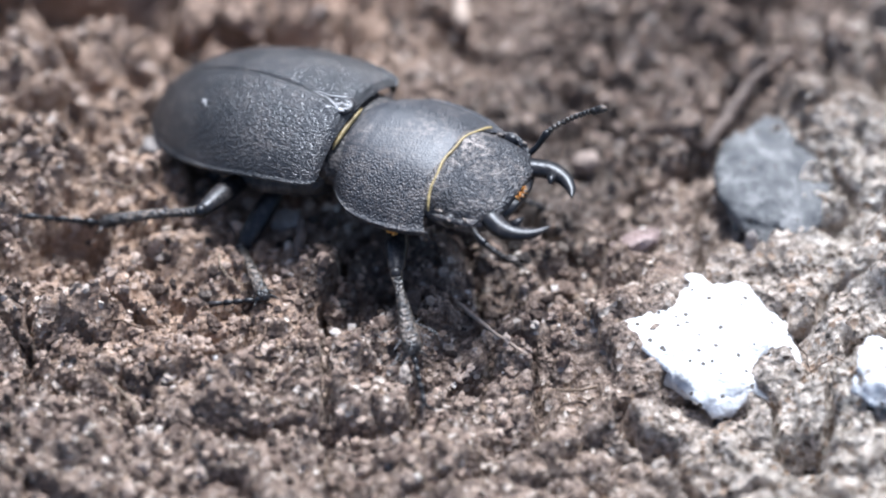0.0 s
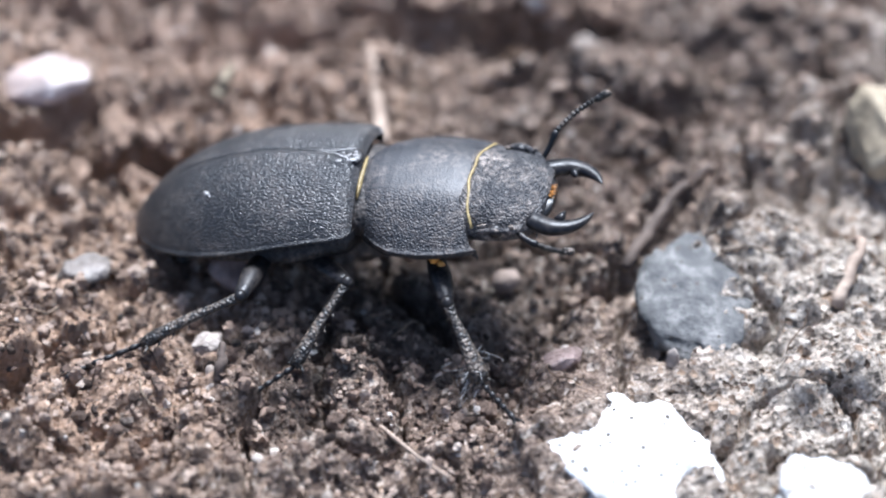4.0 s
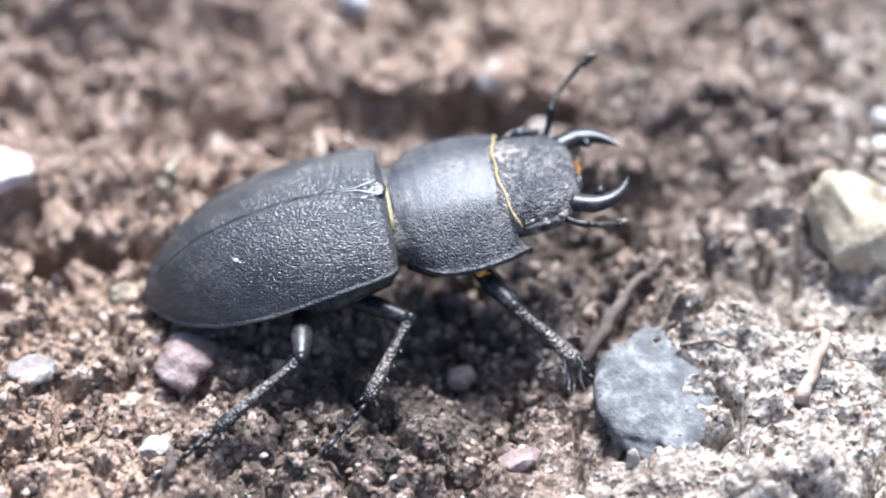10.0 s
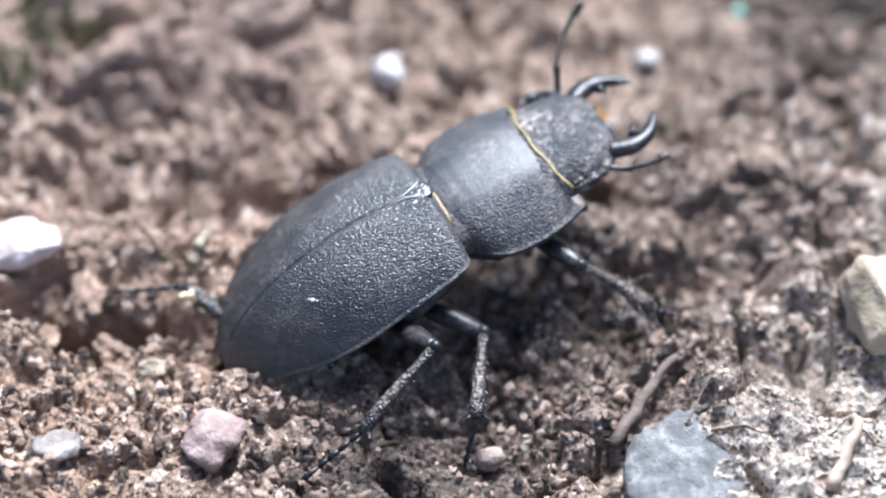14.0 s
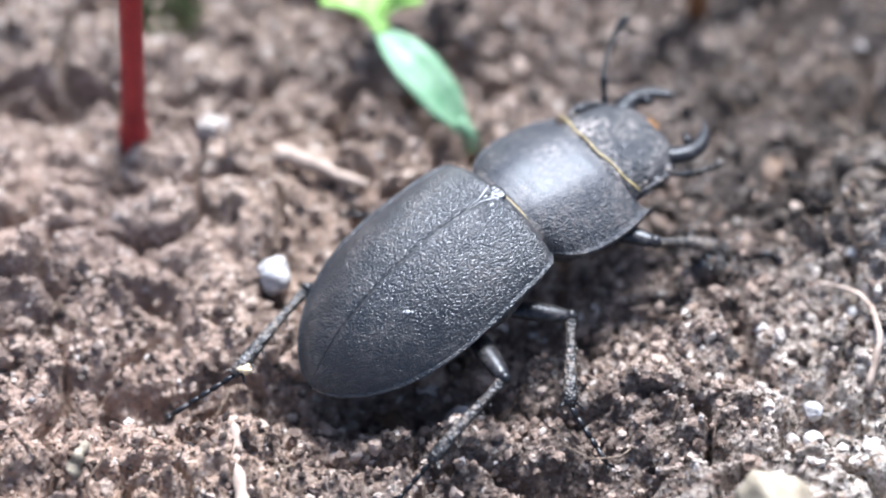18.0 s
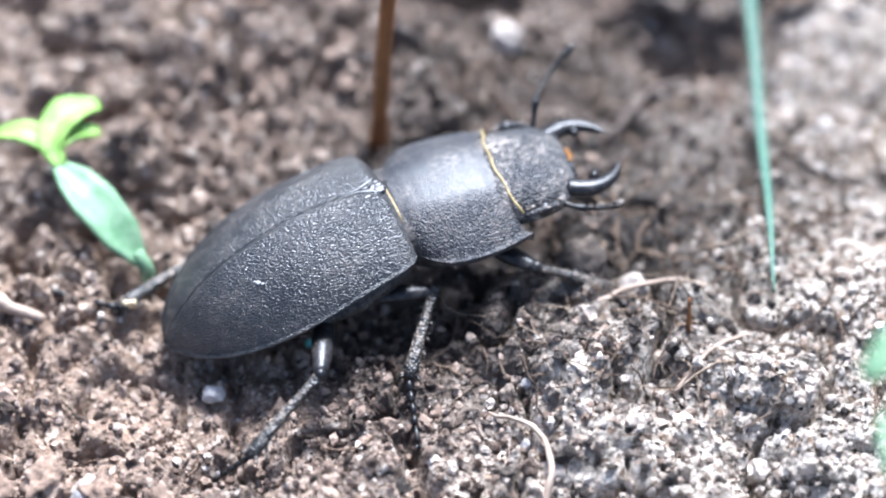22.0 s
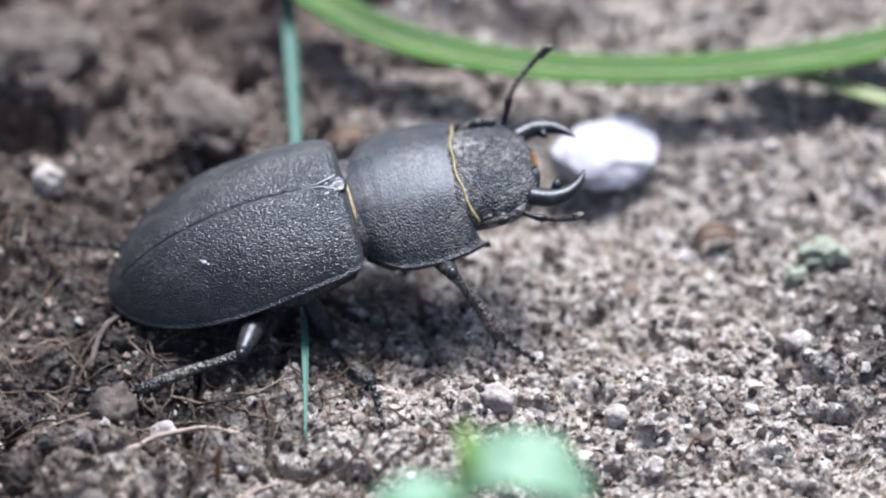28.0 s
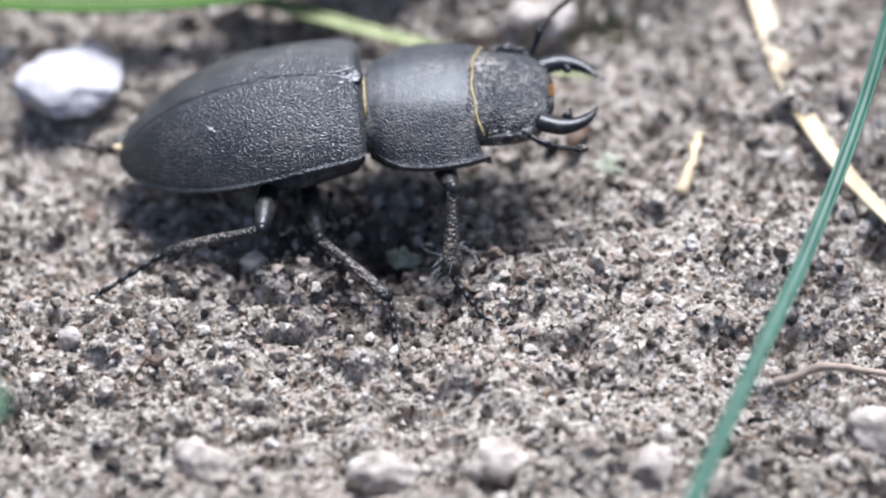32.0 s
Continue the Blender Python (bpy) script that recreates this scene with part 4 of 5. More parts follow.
# where the feet stand: seconds, tip x, y and shank end x, y, in mm
STEPS = {}
STEPS["fore_right"] = []
STEPS["fore_right"] += [(0, -0.3, -15.5, -1.4, -10.7), (1, 5.6, -9.9, 3.1, -8.0), (2, 11.8, 0.0, 9.1, 2.2), (3, 9.7, -5.2, 7.9, -2.3), (4, 9.7, -5.4, 6.9, -2.2), (7.5, 16.0, 1.8, 13.3, 4.7), (8, 16.1, 1.8, 13.4, 4.9), (9, 17.1, 4.8, 15.1, 7.0), (10, 17.0, 5.1, 15.2, 6.8)]
STEPS["fore_right"] += [(11, 16.9, 5.7, 14.9, 7.4), (12, 17.7, 6.0, 15.3, 8.3), (13, 19.9, 7.7, 16.5, 9.2), (14.5, 20.8, 21.9, 18.1, 21.9), (15.5, 25.7, 36.5, 22.9, 34.6), (17.5, 25.7, 34.4, 23.3, 35.3), (18, 31.3, 38.9, 28.0, 38.5), (19, 36.1, 51.5, 31.6, 49.2), (20, 36.4, 49.5, 33.7, 49.1)]
STEPS["fore_right"] += [(21, 36.2, 45.3, 35.2, 48.0), (22, 43.4, 43.0, 40.6, 45.5), (23, 43.3, 44.9, 41.3, 45.4), (24, 51.4, 50.2, 47.6, 50.9), (24.5, 51.7, 50.0, 48.0, 51.1), (26.5, 57.9, 51.4, 56.0, 52.3), (27, 64.2, 51.4, 61.7, 52.7), (28, 64.7, 51.6, 61.7, 53.3), (29, 69.7, 49.1, 67.8, 50.4)]
STEPS["fore_right"] += [(30, 77.9, 55.5, 75.9, 56.0), (30.5, 83.2, 48.1, 81.2, 50.4), (31, 85.7, 51.3, 83.4, 51.7), (32, 93.1, 48.7, 90.8, 51.9)]
STEPS["mid_right"] = []
STEPS["mid_right"] += [(0, -14.3, -5.0, -10.2, -5.4), (1, -14.2, -6.3, -10.0, -4.4), (2, -10.2, -3.6, -6.9, -2.6), (3, -7.9, -3.7, -4.2, -0.6), (4, -8.2, -3.5, -4.1, -0.9), (7.5, -4.7, 0.7, -0.7, 1.6), (8, -4.8, 0.6, -0.7, 1.6), (9, -5.0, 0.4, -0.9, 2.3), (10, -0.5, 0.2, 2.9, 4.2)]
STEPS["mid_right"] += [(11, -0.1, 0.6, 3.1, 3.8), (12, 0.1, 0.6, 3.3, 3.3), (13, 6.1, 4.7, 6.9, 7.7), (14.5, 7.2, 7.1, 7.8, 9.8), (15.5, 15.0, 14.0, 14.3, 18.9), (17.5, 21.3, 24.2, 20.0, 27.9), (18, 21.7, 22.5, 19.4, 26.3), (19, 27.9, 30.0, 24.9, 32.4), (20, 26.2, 30.8, 25.5, 35.8)]
STEPS["mid_right"] += [(21, 29.4, 34.0, 28.9, 38.6), (22, 29.6, 34.1, 29.0, 38.6), (23, 35.3, 37.1, 34.6, 41.0), (24, 35.0, 39.7, 35.5, 41.9), (24.5, 41.7, 43.1, 40.8, 47.5), (26.5, 43.9, 43.9, 45.5, 48.7), (27, 47.3, 48.2, 48.9, 50.9), (28, 55.1, 45.8, 54.1, 49.8), (29, 55.3, 48.2, 55.8, 49.9)]
STEPS["mid_right"] += [(30, 63.1, 46.8, 64.4, 49.4), (30.5, 67.9, 47.1, 69.6, 48.7), (31, 75.1, 45.5, 75.7, 49.5), (32, 87.6, 45.7, 87.2, 50.1)]
STEPS["hind_right"] = []
STEPS["hind_right"] += [(0, -25.7, 2.0, -20.1, 0.5), (1, -24.9, 1.4, -19.8, 0.3), (2, -17.3, -0.3, -13.0, 0.8), (3, -17.7, -1.1, -13.1, 0.7), (4, -17.6, -0.7, -13.0, 0.9), (7.5, -13.6, 3.7, -9.0, 3.2), (8, -13.7, 4.0, -9.1, 3.5), (9, -9.9, -0.8, -6.8, 1.3), (10, -9.8, -1.0, -5.8, 2.1)]
STEPS["hind_right"] += [(11, -8.6, 0.1, -6.0, 2.1), (12, -9.6, -0.2, -6.4, 1.4), (13, -7.5, 4.1, -3.6, 4.5), (14.5, 0.6, 6.4, 3.2, 9.8), (15.5, 8.6, 13.0, 9.6, 16.4), (17.5, 7.5, 15.4, 9.7, 20.1), (18, 9.5, 19.9, 11.4, 22.0), (19, 13.2, 26.0, 16.0, 29.4), (20, 16.6, 29.3, 19.2, 33.0)]
STEPS["hind_right"] += [(21, 16.9, 29.5, 19.5, 32.5), (22, 17.9, 31.7, 19.8, 32.5), (23, 22.4, 37.1, 25.4, 37.5), (24, 25.8, 37.6, 27.9, 40.6), (24.5, 27.8, 40.5, 30.1, 43.5), (26.5, 30.1, 48.9, 35.0, 50.0), (27, 36.1, 50.8, 39.7, 49.7), (28, 36.1, 50.1, 40.4, 49.1), (29, 44.7, 50.1, 49.1, 51.7)]
STEPS["hind_right"] += [(30, 49.4, 49.6, 54.0, 49.3), (30.5, 55.3, 46.5, 59.9, 48.7), (31, 60.7, 47.8, 63.7, 49.1), (32, 66.7, 49.1, 73.8, 53.9)]
STEPS["hind_left"] = []
STEPS["hind_left"] += [(13, -15.6, 20.9, -11.3, 20.0), (14.5, -18.7, 18.0, -8.3, 18.6), (15.5, -11.6, 18.0, -4.8, 21.4), (17.5, -5.5, 23.9, -0.4, 27.2), (18, -4.2, 25.6, 0.1, 28.4), (19, -0.4, 31.9, 4.5, 34.1), (20, -0.6, 34.1, 5.3, 35.9), (21, 2.6, 45.0, 10.4, 42.1), (22, 8.0, 46.2, 12.0, 44.0)]
STEPS["hind_left"] += [(23, 10.9, 48.4, 16.4, 46.1), (24, 14.1, 50.3, 20.5, 49.7), (24.5, 15.5, 52.3, 22.6, 51.9), (28, 32.0, 62.4, 39.4, 60.4), (29, 41.8, 65.0, 45.6, 60.7), (30, 47.6, 66.3, 52.1, 62.1), (30.5, 51.5, 62.5, 54.3, 59.9), (31, 55.2, 63.2, 59.4, 60.2), (32, 65.5, 64.7, 70.4, 62.3)]


# ---------- the beetle: x ahead, y to its left, z up, in millimetres; the back over the joint is at z = 3 ----------
def elytron_mesh(side):
    rows = []
    for i in range(72):
        u = i / 71
        x = 0.9 - 14.75 * u
        w = 4.4 + 0.35 * min(1, u / 0.1) ** 0.6 + 0.5 * math.sin(min(1, u / 0.5) * math.pi / 2)
        if u < 0.035:
            w *= 0.93 + 0.07 * math.sqrt(max(0, 1 - (1 - u / 0.035) ** 2))
        if u > 0.4:
            w *= max(0.0, 1 - ((u - 0.4) / 0.6) ** 2.35) ** 0.64
        w = max(w, 0.03)
        top = 3.0 + 0.2 * math.sin(math.pi * min(1, u / 0.6))
        if u < 0.05:
            top -= 0.6 * (1 - u / 0.05) ** 2
        edge = 0.9 - 3.6 * u ** 1.6
        if u > 0.2:
            top = edge + (top - edge) * max(0.0, 1 - ((u - 0.2) / 0.8) ** 2.1) ** 0.84
        bend = 2.3 - 0.45 * u
        row = [(x, side * 0.006, top - 0.3), (x, side * 0.008, top - 0.03)]
        for j in range(1, 29):
            q = math.sin(math.pi / 2 * j / 28)
            row.append((x, side * (0.01 + w * q), edge + (top - edge) * (1 - q ** bend) ** 0.95))
        row += [(x, side * (w + 0.24), edge - 0.01), (x, side * (w + 0.27), edge - 0.1), (x, side * (w + 0.02), edge - 0.25), (x, side * max(0.0, w - 0.5), edge - 0.45)]
        rows.append(row)
    v, f = grid_mesh("elytron", rows, ELYTRA)
    if side > 0:
        f = [q[::-1] for q in f]
    return mesh_from("elytron", v, f, ELYTRA)


def plate_mesh(name, half, front, back, tops, edge, bow_front, bow_back, power, material, nv=40, nu=49, flange=1.0):
    """A domed plate of the fore body, rolled under at its rims. half and tops are profiles from back to front."""
    rows = []
    ks = np.linspace(0, 1, len(half))
    kt = np.linspace(0, 1, len(tops))
    for i in range(-2, nv + 2):
        v = min(max(i / (nv - 1), 0), 1)
        under = (-i if i < 0 else i - nv + 1 if i >= nv else 0)
        w, t = float(np.interp(v, ks, half)), float(np.interp(v, kt, tops))
        row = []
        for j in range(-2, nu + 2):
            u = min(max(j / (nu - 1), 0), 1) * 2 - 1
            side = (-j if j < 0 else j - nu + 1 if j >= nu else 0)
            x = back + (front - back) * v + bow_front * abs(u) ** 2.2 * v ** 3 + bow_back * abs(u) ** 2 * (1 - v) ** 3
            s = math.sin(u * math.pi / 2)
            z = edge + (t - edge) * max(0.0, 1 - (abs(s) / flange) ** power) ** 0.95
            if under:
                z -= 0.22 * under ** 1.5
                x += (-0.06 if i >= nv else 0.06) * (1 if under == 2 else -0.6)
            if side:
                z -= 0.18 * side ** 1.4
            row.append((x, s * w - (math.copysign(0.12, u) if side == 2 else 0), z))
        rows.append(row)
    v, f = grid_mesh(name, rows, material)
    return mesh_from(name, v, [q[::-1] for q in f], material)


def sack_mesh(name, stations, material, n=26):
    """A closed body through stations of x, half width, top and bottom."""
    line = np.array(stations, float)
    k = np.linspace(0, len(line) - 1, 40)
    rows = []
    for s in k:
        x, w, t, b = (float(np.interp(s, range(len(line)), line[:, c])) for c in range(4))
        rows.append([(x, w * math.cos(a), (t + b) / 2 + (t - b) / 2 * math.sin(a)) for a in (math.tau * j / n for j in range(n))])
    return mesh_from(name, *grid_mesh(name, rows, material, True), material)


def joined(name, pieces, material):
    verts, faces = [], []
    for v, f in pieces:
        k = len(verts)
        verts += v
        faces += [tuple(i + k for i in q) for q in f]
    return mesh_from(name, verts, faces, material)


def ball(c, r):
    v, f = ICO[3]
    return [(c[0] + q[0] * r[0], c[1] + q[1] * r[1], c[2] + q[2] * r[2]) for q in v], f


def rod(points, radii, n=10, flat=1.0):
    return grid_mesh("", tube_rows(points, radii, n, flat), None, True)


beetle = thing("beetle", "black stag beetle with granular matt wing cases walking over soil", "beetle")
part("abdomen", sack_mesh("abdomen", [(-13.0, 0.3, -2.4, -2.7), (-11.6, 2.4, -1.9, -2.9), (-8.5, 4.2, -1.0, -2.9), (-3, 4.9, 0.2, -2.6), (0.3, 4.2, 1.0, -2.3), (0.8, 3.6, 1.4, -2.0)], UNDERBLACK), beetle, "black underside")
part("elytron", elytron_mesh(1), beetle)
part("elytron", elytron_mesh(-1), beetle)
part("scutellum", joined("scutellum", [ball((0.25, 0, 2.78), (0.75, 0.8, 0.24)), ball((-0.35, 0, 2.95), (0.5, 0.4, 0.1))], GLOSSBLACK), beetle, "small shiny shield at the base of the wing cases")
# the whitish sheen round the shield, put on as pale streaks and blobs
rng = random.Random(21)
flecks = [rod([(0.45, s * 0.62, 2.96), (0.1, s * 0.4, 3.08), (-0.7, s * 0.1, 3.16), (-1.7, s * 0.05, 3.2)], [0.04, 0.07, 0.045, 0.01], 6, 0.5) for s in (-1, 1)]
for k in range(16):
    flecks.append(ball((rng.uniform(-0.4, 0.75), rng.uniform(-0.75, 0.45), 3.02 + rng.uniform(-0.03, 0.03)), (rng.uniform(0.06, 0.2), rng.uniform(0.05, 0.15), 0.05)))
part("sheen_patch", joined("sheen_patch", flecks, DUSTSHEEN), beetle, "pale marks for the sheen at the base of the wing cases")
speck = part("speck", joined("speck", [ball((0, 0, 0), (0.15, 0.13, 0.1)), ball((0.2, -0.2, -0.02), (0.07, 0.07, 0.06)), ball((-0.15, 0.15, 0), (0.08, 0.06, 0.06))], DUSTSHEEN), beetle, "pale speck of dirt")
speck.matrix_basis = pose(-8.2 * MM, -2.38 * MM, 1.58 * MM)

part("neck", sack_mesh("neck", [(0.2, 3.5, 2.0, -1.6), (0.9, 3.5, 2.0, -1.6), (1.7, 3.4, 1.9, -1.6), (2.2, 3.3, 1.7, -1.5)], UNDERBLACK), beetle)
part("neck_fringe", joined("neck_fringe", [rod([(0.95, 3.2 * k / 8, 2.14 - 0.9 * abs(k / 8) ** 2.4) for k in range(-6, 3)], [0.05, 0.1, 0.14, 0.15, 0.15, 0.14, 0.12, 0.1, 0.05], 8)], GOLDHAIR), beetle, "golden hair fringe")

# the fore body turns on the neck
JOINT = (1.2, 0.0, 1.0)
fore = []


def fore_part(name, me, label=""):
    ob = part(name, me, beetle, label)
    fore.append(ob)
    return ob


fore_part("pronotum", plate_mesh("pronotum", [3.75, 4.45, 4.9, 5.08, 5.12, 5.05, 4.85, 4.4], 7.3, 1.05, [1.95, 2.12, 2.2, 2.22, 2.22, 2.18, 2.1, 1.9], 0.05, 1.05, 0.55, 2.5, PRONOTUM, flange=0.955))
fore_part("thorax", sack_mesh("thorax", [(1.2, 3.4, 0.8, -1.8), (2.5, 4.3, 0.9, -2.2), (5, 4.4, 0.9, -2.3), (7.2, 3.3, 0.9, -1.6)], UNDERBLACK), "black underside of the thorax")
fore_part("collar_fringe", joined("collar_fringe", [rod([(7.4 + 0.6 * abs(k / 12) ** 2.2 + 0.05 * math.sin(k * 0.9), 3.65 * k / 12, 0.3 + 1.74 * max(0, 1 - abs(3.65 * k / 12 / 4.4) ** 2.6) ** 0.95) for k in range(-12, 13)], [0.085] * 25, 8, 0.8)], GOLDHAIR), "golden hair fringe")
fore_part("head", plate_mesh("head", [3.4, 3.5, 3.55, 3.56, 3.5, 3.35, 3.05, 2.55], 11.9, 6.9, [1.85, 2.0, 2.02, 1.96, 1.85, 1.7, 1.45, 1.0], 0.35, -0.35, 0.0, 4.2, HEADMAT))
fore_part("throat", sack_mesh("throat", [(6.8, 3.0, 0.6, -1.3), (9, 3.1, 0.6, -1.2), (11.8, 2.0, 0.7, -0.4), (12.2, 1.0, 0.6, 0.1)], GLOSSBLACK))
for s in (1, -1):
    fore_part("eye", joined("eye", [ball((9.4, s * 3.5, 0.72), (0.5, 0.42, 0.42))], GLOSSBLACK), "shiny black eye")
    fore_part("cheek", joined("cheek", [rod(smooth_line([(8.2, s * 3.4, 0.5), (8.7, s * 3.6, 0.75), (9.4, s * 3.66, 0.95), (10.0, s * 3.5, 0.8), (10.6, s * 3.1, 0.6), (10.9, s * 2.8, 0.6)], 4), np.interp(range(21), [0, 5, 10, 15, 20], [0.12, 0.18, 0.16, 0.26, 0.2]), 10)], HEADMAT), "dusty rim round the eye")
    jaw = smooth_line([(11.2, s * 2.15, 0.55), (12.4, s * 2.6, 0.45), (13.5, s * 2.45, 0.4), (14.3, s * 1.9, 0.42), (14.8, s * 1.2, 0.5)], 5)
    radii = np.interp(np.linspace(0, 1, len(jaw)), [0, 0.3, 0.6, 0.85, 1], [0.66, 0.62, 0.44, 0.22, 0.03])
    tooth = [(12.9, s * 2.2, 0.55), (13.05, s * 1.75, 0.65), (13.2, s * 1.45, 0.75)]
    fore_part("mandible", joined("mandible", [rod(jaw, radii, 14, 0.75), rod(tooth, [0.36, 0.22, 0.04], 8)], GLOSSBLACK), "curved glossy black jaw")
    fore_part("cheek_dust", joined("cheek_dust", [ball((8.4 + 0.28 * k, s * (3.72 - 0.12 * abs(k - 4)), 0.8 + 0.22 * math.sin(k * 2.1)), (0.17, 0.1, 0.12 + 0.04 * math.sin(k * 3))) for k in range(9)], DIRT), "pale dirt round the eye")
rng = random.Random(4)
hairs = []
for k in range(28):
    y = rng.uniform(-0.35, 0.5)
    a = Vector((11.95 + rng.uniform(-0.1, 0.1), y, 0.75 + rng.uniform(-0.1, 0.1)))
    b = a + Vector((rng.uniform(0.15, 0.4), rng.uniform(-0.15, 0.15), rng.uniform(-0.15, 0.15)))
    hairs.append(rod([a, b], [0.04, 0.015], 4))
fore_part("mouth_brush", joined("mouth_brush", hairs, ORANGEHAIR), "tuft of orange mouth hair")


def antenna(points, club):
    """An elbowed antenna: the long first joint, a beaded lash and the leaves of its club."""
    line = smooth_line(points, 4)
    ob = fore_part("antenna", joined("antenna", [rod(line[:9], [0.15, 0.17, 0.18, 0.17, 0.17, 0.19, 0.21, 0.24, 0.18])], GLOSSBLACK), "elbowed antenna with a toothed club")
    for k in range(8, len(line) - 1):
        a, b = line[k], line[k + 1]
        part("bead", joined("bead", [rod([a, a.lerp(b, 0.5), b], [0.12, 0.2, 0.12], 8)], LEGMAT), ob)
    for k, d in enumerate(club):
        p = line[-1] - (line[-1] - line[-3]) * (0.42 * k)
        d = Vector(d)
        part("club_leaf", joined("club_leaf", [rod([p, p + d * 0.5, p + d], [0.18, 0.26, 0.14], 8)], LEGMAT), ob, "dusty brown club leaf")


antenna([(10.8, 3.0, 0.6), (11.2, 3.6, 1.1), (11.6, 4.2, 1.8), (12.4, 4.9, 2.4), (13.3, 5.4, 2.9), (14.1, 5.8, 3.3)], [(0.6, 0.0, 0.25), (0.55, 0.1, 0.2), (0.45, 0.1, 0.1)])
antenna([(10.6, -3.1, 0.4), (11.2, -3.5, 0.2), (11.9, -3.7, 0.0), (12.5, -3.9, 0.0), (13.1, -4.0, -0.1), (13.7, -4.0, -0.2)], [(0.4, 0.2, 0.0), (0.4, 0.25, 0.0), (0.3, 0.2, 0.0)])

# legs: hip, thigh, shank and foot lengths
LEGS = {"fore": ((5.1, 2.6, -1.9), 4.1, 5.2, 3.6), "mid": ((-2.8, 3.2, -2.1), 4.5, 5.9, 4.2), "hind": ((-4.8, 3.2, -2.0), 5.3, 6.5, 4.8)}
# which way each knee points
POLES = {"fore_right": (0.2, -1, 0.4), "mid_right": (0.35, -1, -0.2), "hind_right": (0.43, -1, 0.42), "hind_left": (-2.5, 1, 0.6), "mid_left": (1, 0.3, 0.0), "fore_left": (-1.5, 0.3, 0.0)}


def thigh_mesh(length):
    ks = np.linspace(0, 1, 12)
    return joined("thigh", [rod([(length * k, 0, 0.12 * math.sin(math.pi * k)) for k in ks], np.interp(ks, [0, 0.2, 0.55, 0.85, 1], [0.4, 0.58, 0.7, 0.54, 0.4]), 14, 0.75), ball((length, 0, 0), (0.42, 0.38, 0.42))], GLOSSBLACK)


def shank_mesh(length, broad):
    ks = np.linspace(0, 1, 12)
    pieces = [rod([(length * k, 0, 0.2 * math.sin(math.pi * k)) for k in ks], np.interp(ks, [0, 0.08, 0.2, 0.6, 0.92, 1], [0.36, 0.34, 0.27, 0.36 * broad, 0.46 * broad, 0.28]), 12, 0.72)]
    for k, (p, s) in enumerate([(0.35, 0.35), (0.52, 0.45), (0.68, 0.5), (0.82, 0.6), (0.95, 0.8)]):
        for side in ((-1, 1) if k > 2 else (1,)):
            a = Vector((length * p, side * 0.3, 0))
            pieces.append(rod([a, a + Vector((0.25 * s, side * 0.35 * s, -0.1)), a + Vector((0.6 * s, side * 0.6 * s, -0.15))], [0.16 * s, 0.1 * s, 0.02], 6))
    rng = random.Random(int(length * 10))
    for k in range(70):
        p = rng.uniform(0.15, 1)
        a = Vector((length * p, 0, 0))
        d = Vector((0.5, rng.uniform(-1, 1), rng.uniform(-1, 1))).normalized()
        a = a + Vector((0, d.y, d.z)) * 0.3
        pieces.append(rod([a, a + d * 0.36], [0.022, 0.006], 4))
    return joined("shank", pieces, LEGMAT)


def build_foot(length):
    """A foot of five joints with two claws; the first joint carries the rest."""
    cuts = [0, 0.17, 0.34, 0.51, 0.66, 0.93]
    ob = None
    for a, b in zip(cuts, cuts[1:]):
        pieces = [rod([(length * a, 0, 0), (length * (a * 0.3 + b * 0.7), 0, 0.03), (length * b, 0, 0)], [0.11, 0.2, 0.12], 8)]
        for s in (1, -1):
            q = length * b - 0.1
            pieces.append(rod([(q, s * 0.08, -0.1), (q + 0.2, s * 0.2, -0.38)], [0.035, 0.008], 4))
        if ob is None:
            ob = part("foot", joined("foot", pieces, GLOSSBLACK), beetle)
        else:
            part("foot_joint", joined("foot_joint", pieces, GLOSSBLACK), ob)
    for s in (1, -1):
        e = length * 0.93
        claw = part("claw", joined("claw", [rod([(0, 0, 0), (0.35, s * 0.22, 0.1), (0.62, s * 0.36, -0.12)], [0.11, 0.08, 0.015], 6)], GLOSSBLACK), ob)
        claw.matrix_basis = pose(e * MM, 0, 0)
    return ob


legs = {}
for pair, (hip, thigh, shank, foot) in LEGS.items():
    for sidename, s in (("right", -1), ("left", 1)):
        if pair == "hind" and s > 0:
            hip, thigh, shank = (-6.7, 0.9, -1.75), 5.5, 7.5
        legs[pair + "_" + sidename] = (part("thigh", thigh_mesh(thigh), beetle), part("shank", shank_mesh(shank, 1.35 if pair == "fore" else 1.0), beetle), build_foot(foot), Vector((hip[0], hip[1] * s, hip[2])), thigh, shank, foot, s)
part("leg_patch", joined("leg_patch", [ball((5.5, -3.9, -1.3), (0.34, 0.3, 0.6)), ball((5.9, -4.1, -1.8), (0.25, 0.25, 0.4))], ORANGEHAIR), beetle, "orange hair patch at the fore hip")


# the lens is focused on the middle foot that faces it
cam.data.dof.focus_object = legs["mid_right"][2]

rng = random.Random(9)
lint = []
for k in range(24):
    a = Vector((rng.uniform(3.2, 5.4), rng.uniform(-0.5, 0.5), rng.uniform(-0.4, 0.3)))
    d = Vector((rng.uniform(-0.6, 1), rng.uniform(-1, 1), rng.uniform(-1, 0.6))).normalized()
    s = Vector((rng.uniform(-1, 1), rng.uniform(-1, 1), rng.uniform(-1, 1)))
    n = rng.uniform(0.5, 2.0)
    lint.append(rod(smooth_line([a, a + d * n * 0.5 + s * 0.3, a + d * n + s * 0.1, a + d * n * 0.8 - s * 0.4], 3), [0.013] * 10, 4))
tuft = part("lint", joined("lint", lint, DUSTSHEEN), legs["fore_right"][1], "whitish lint stuck to the shank")
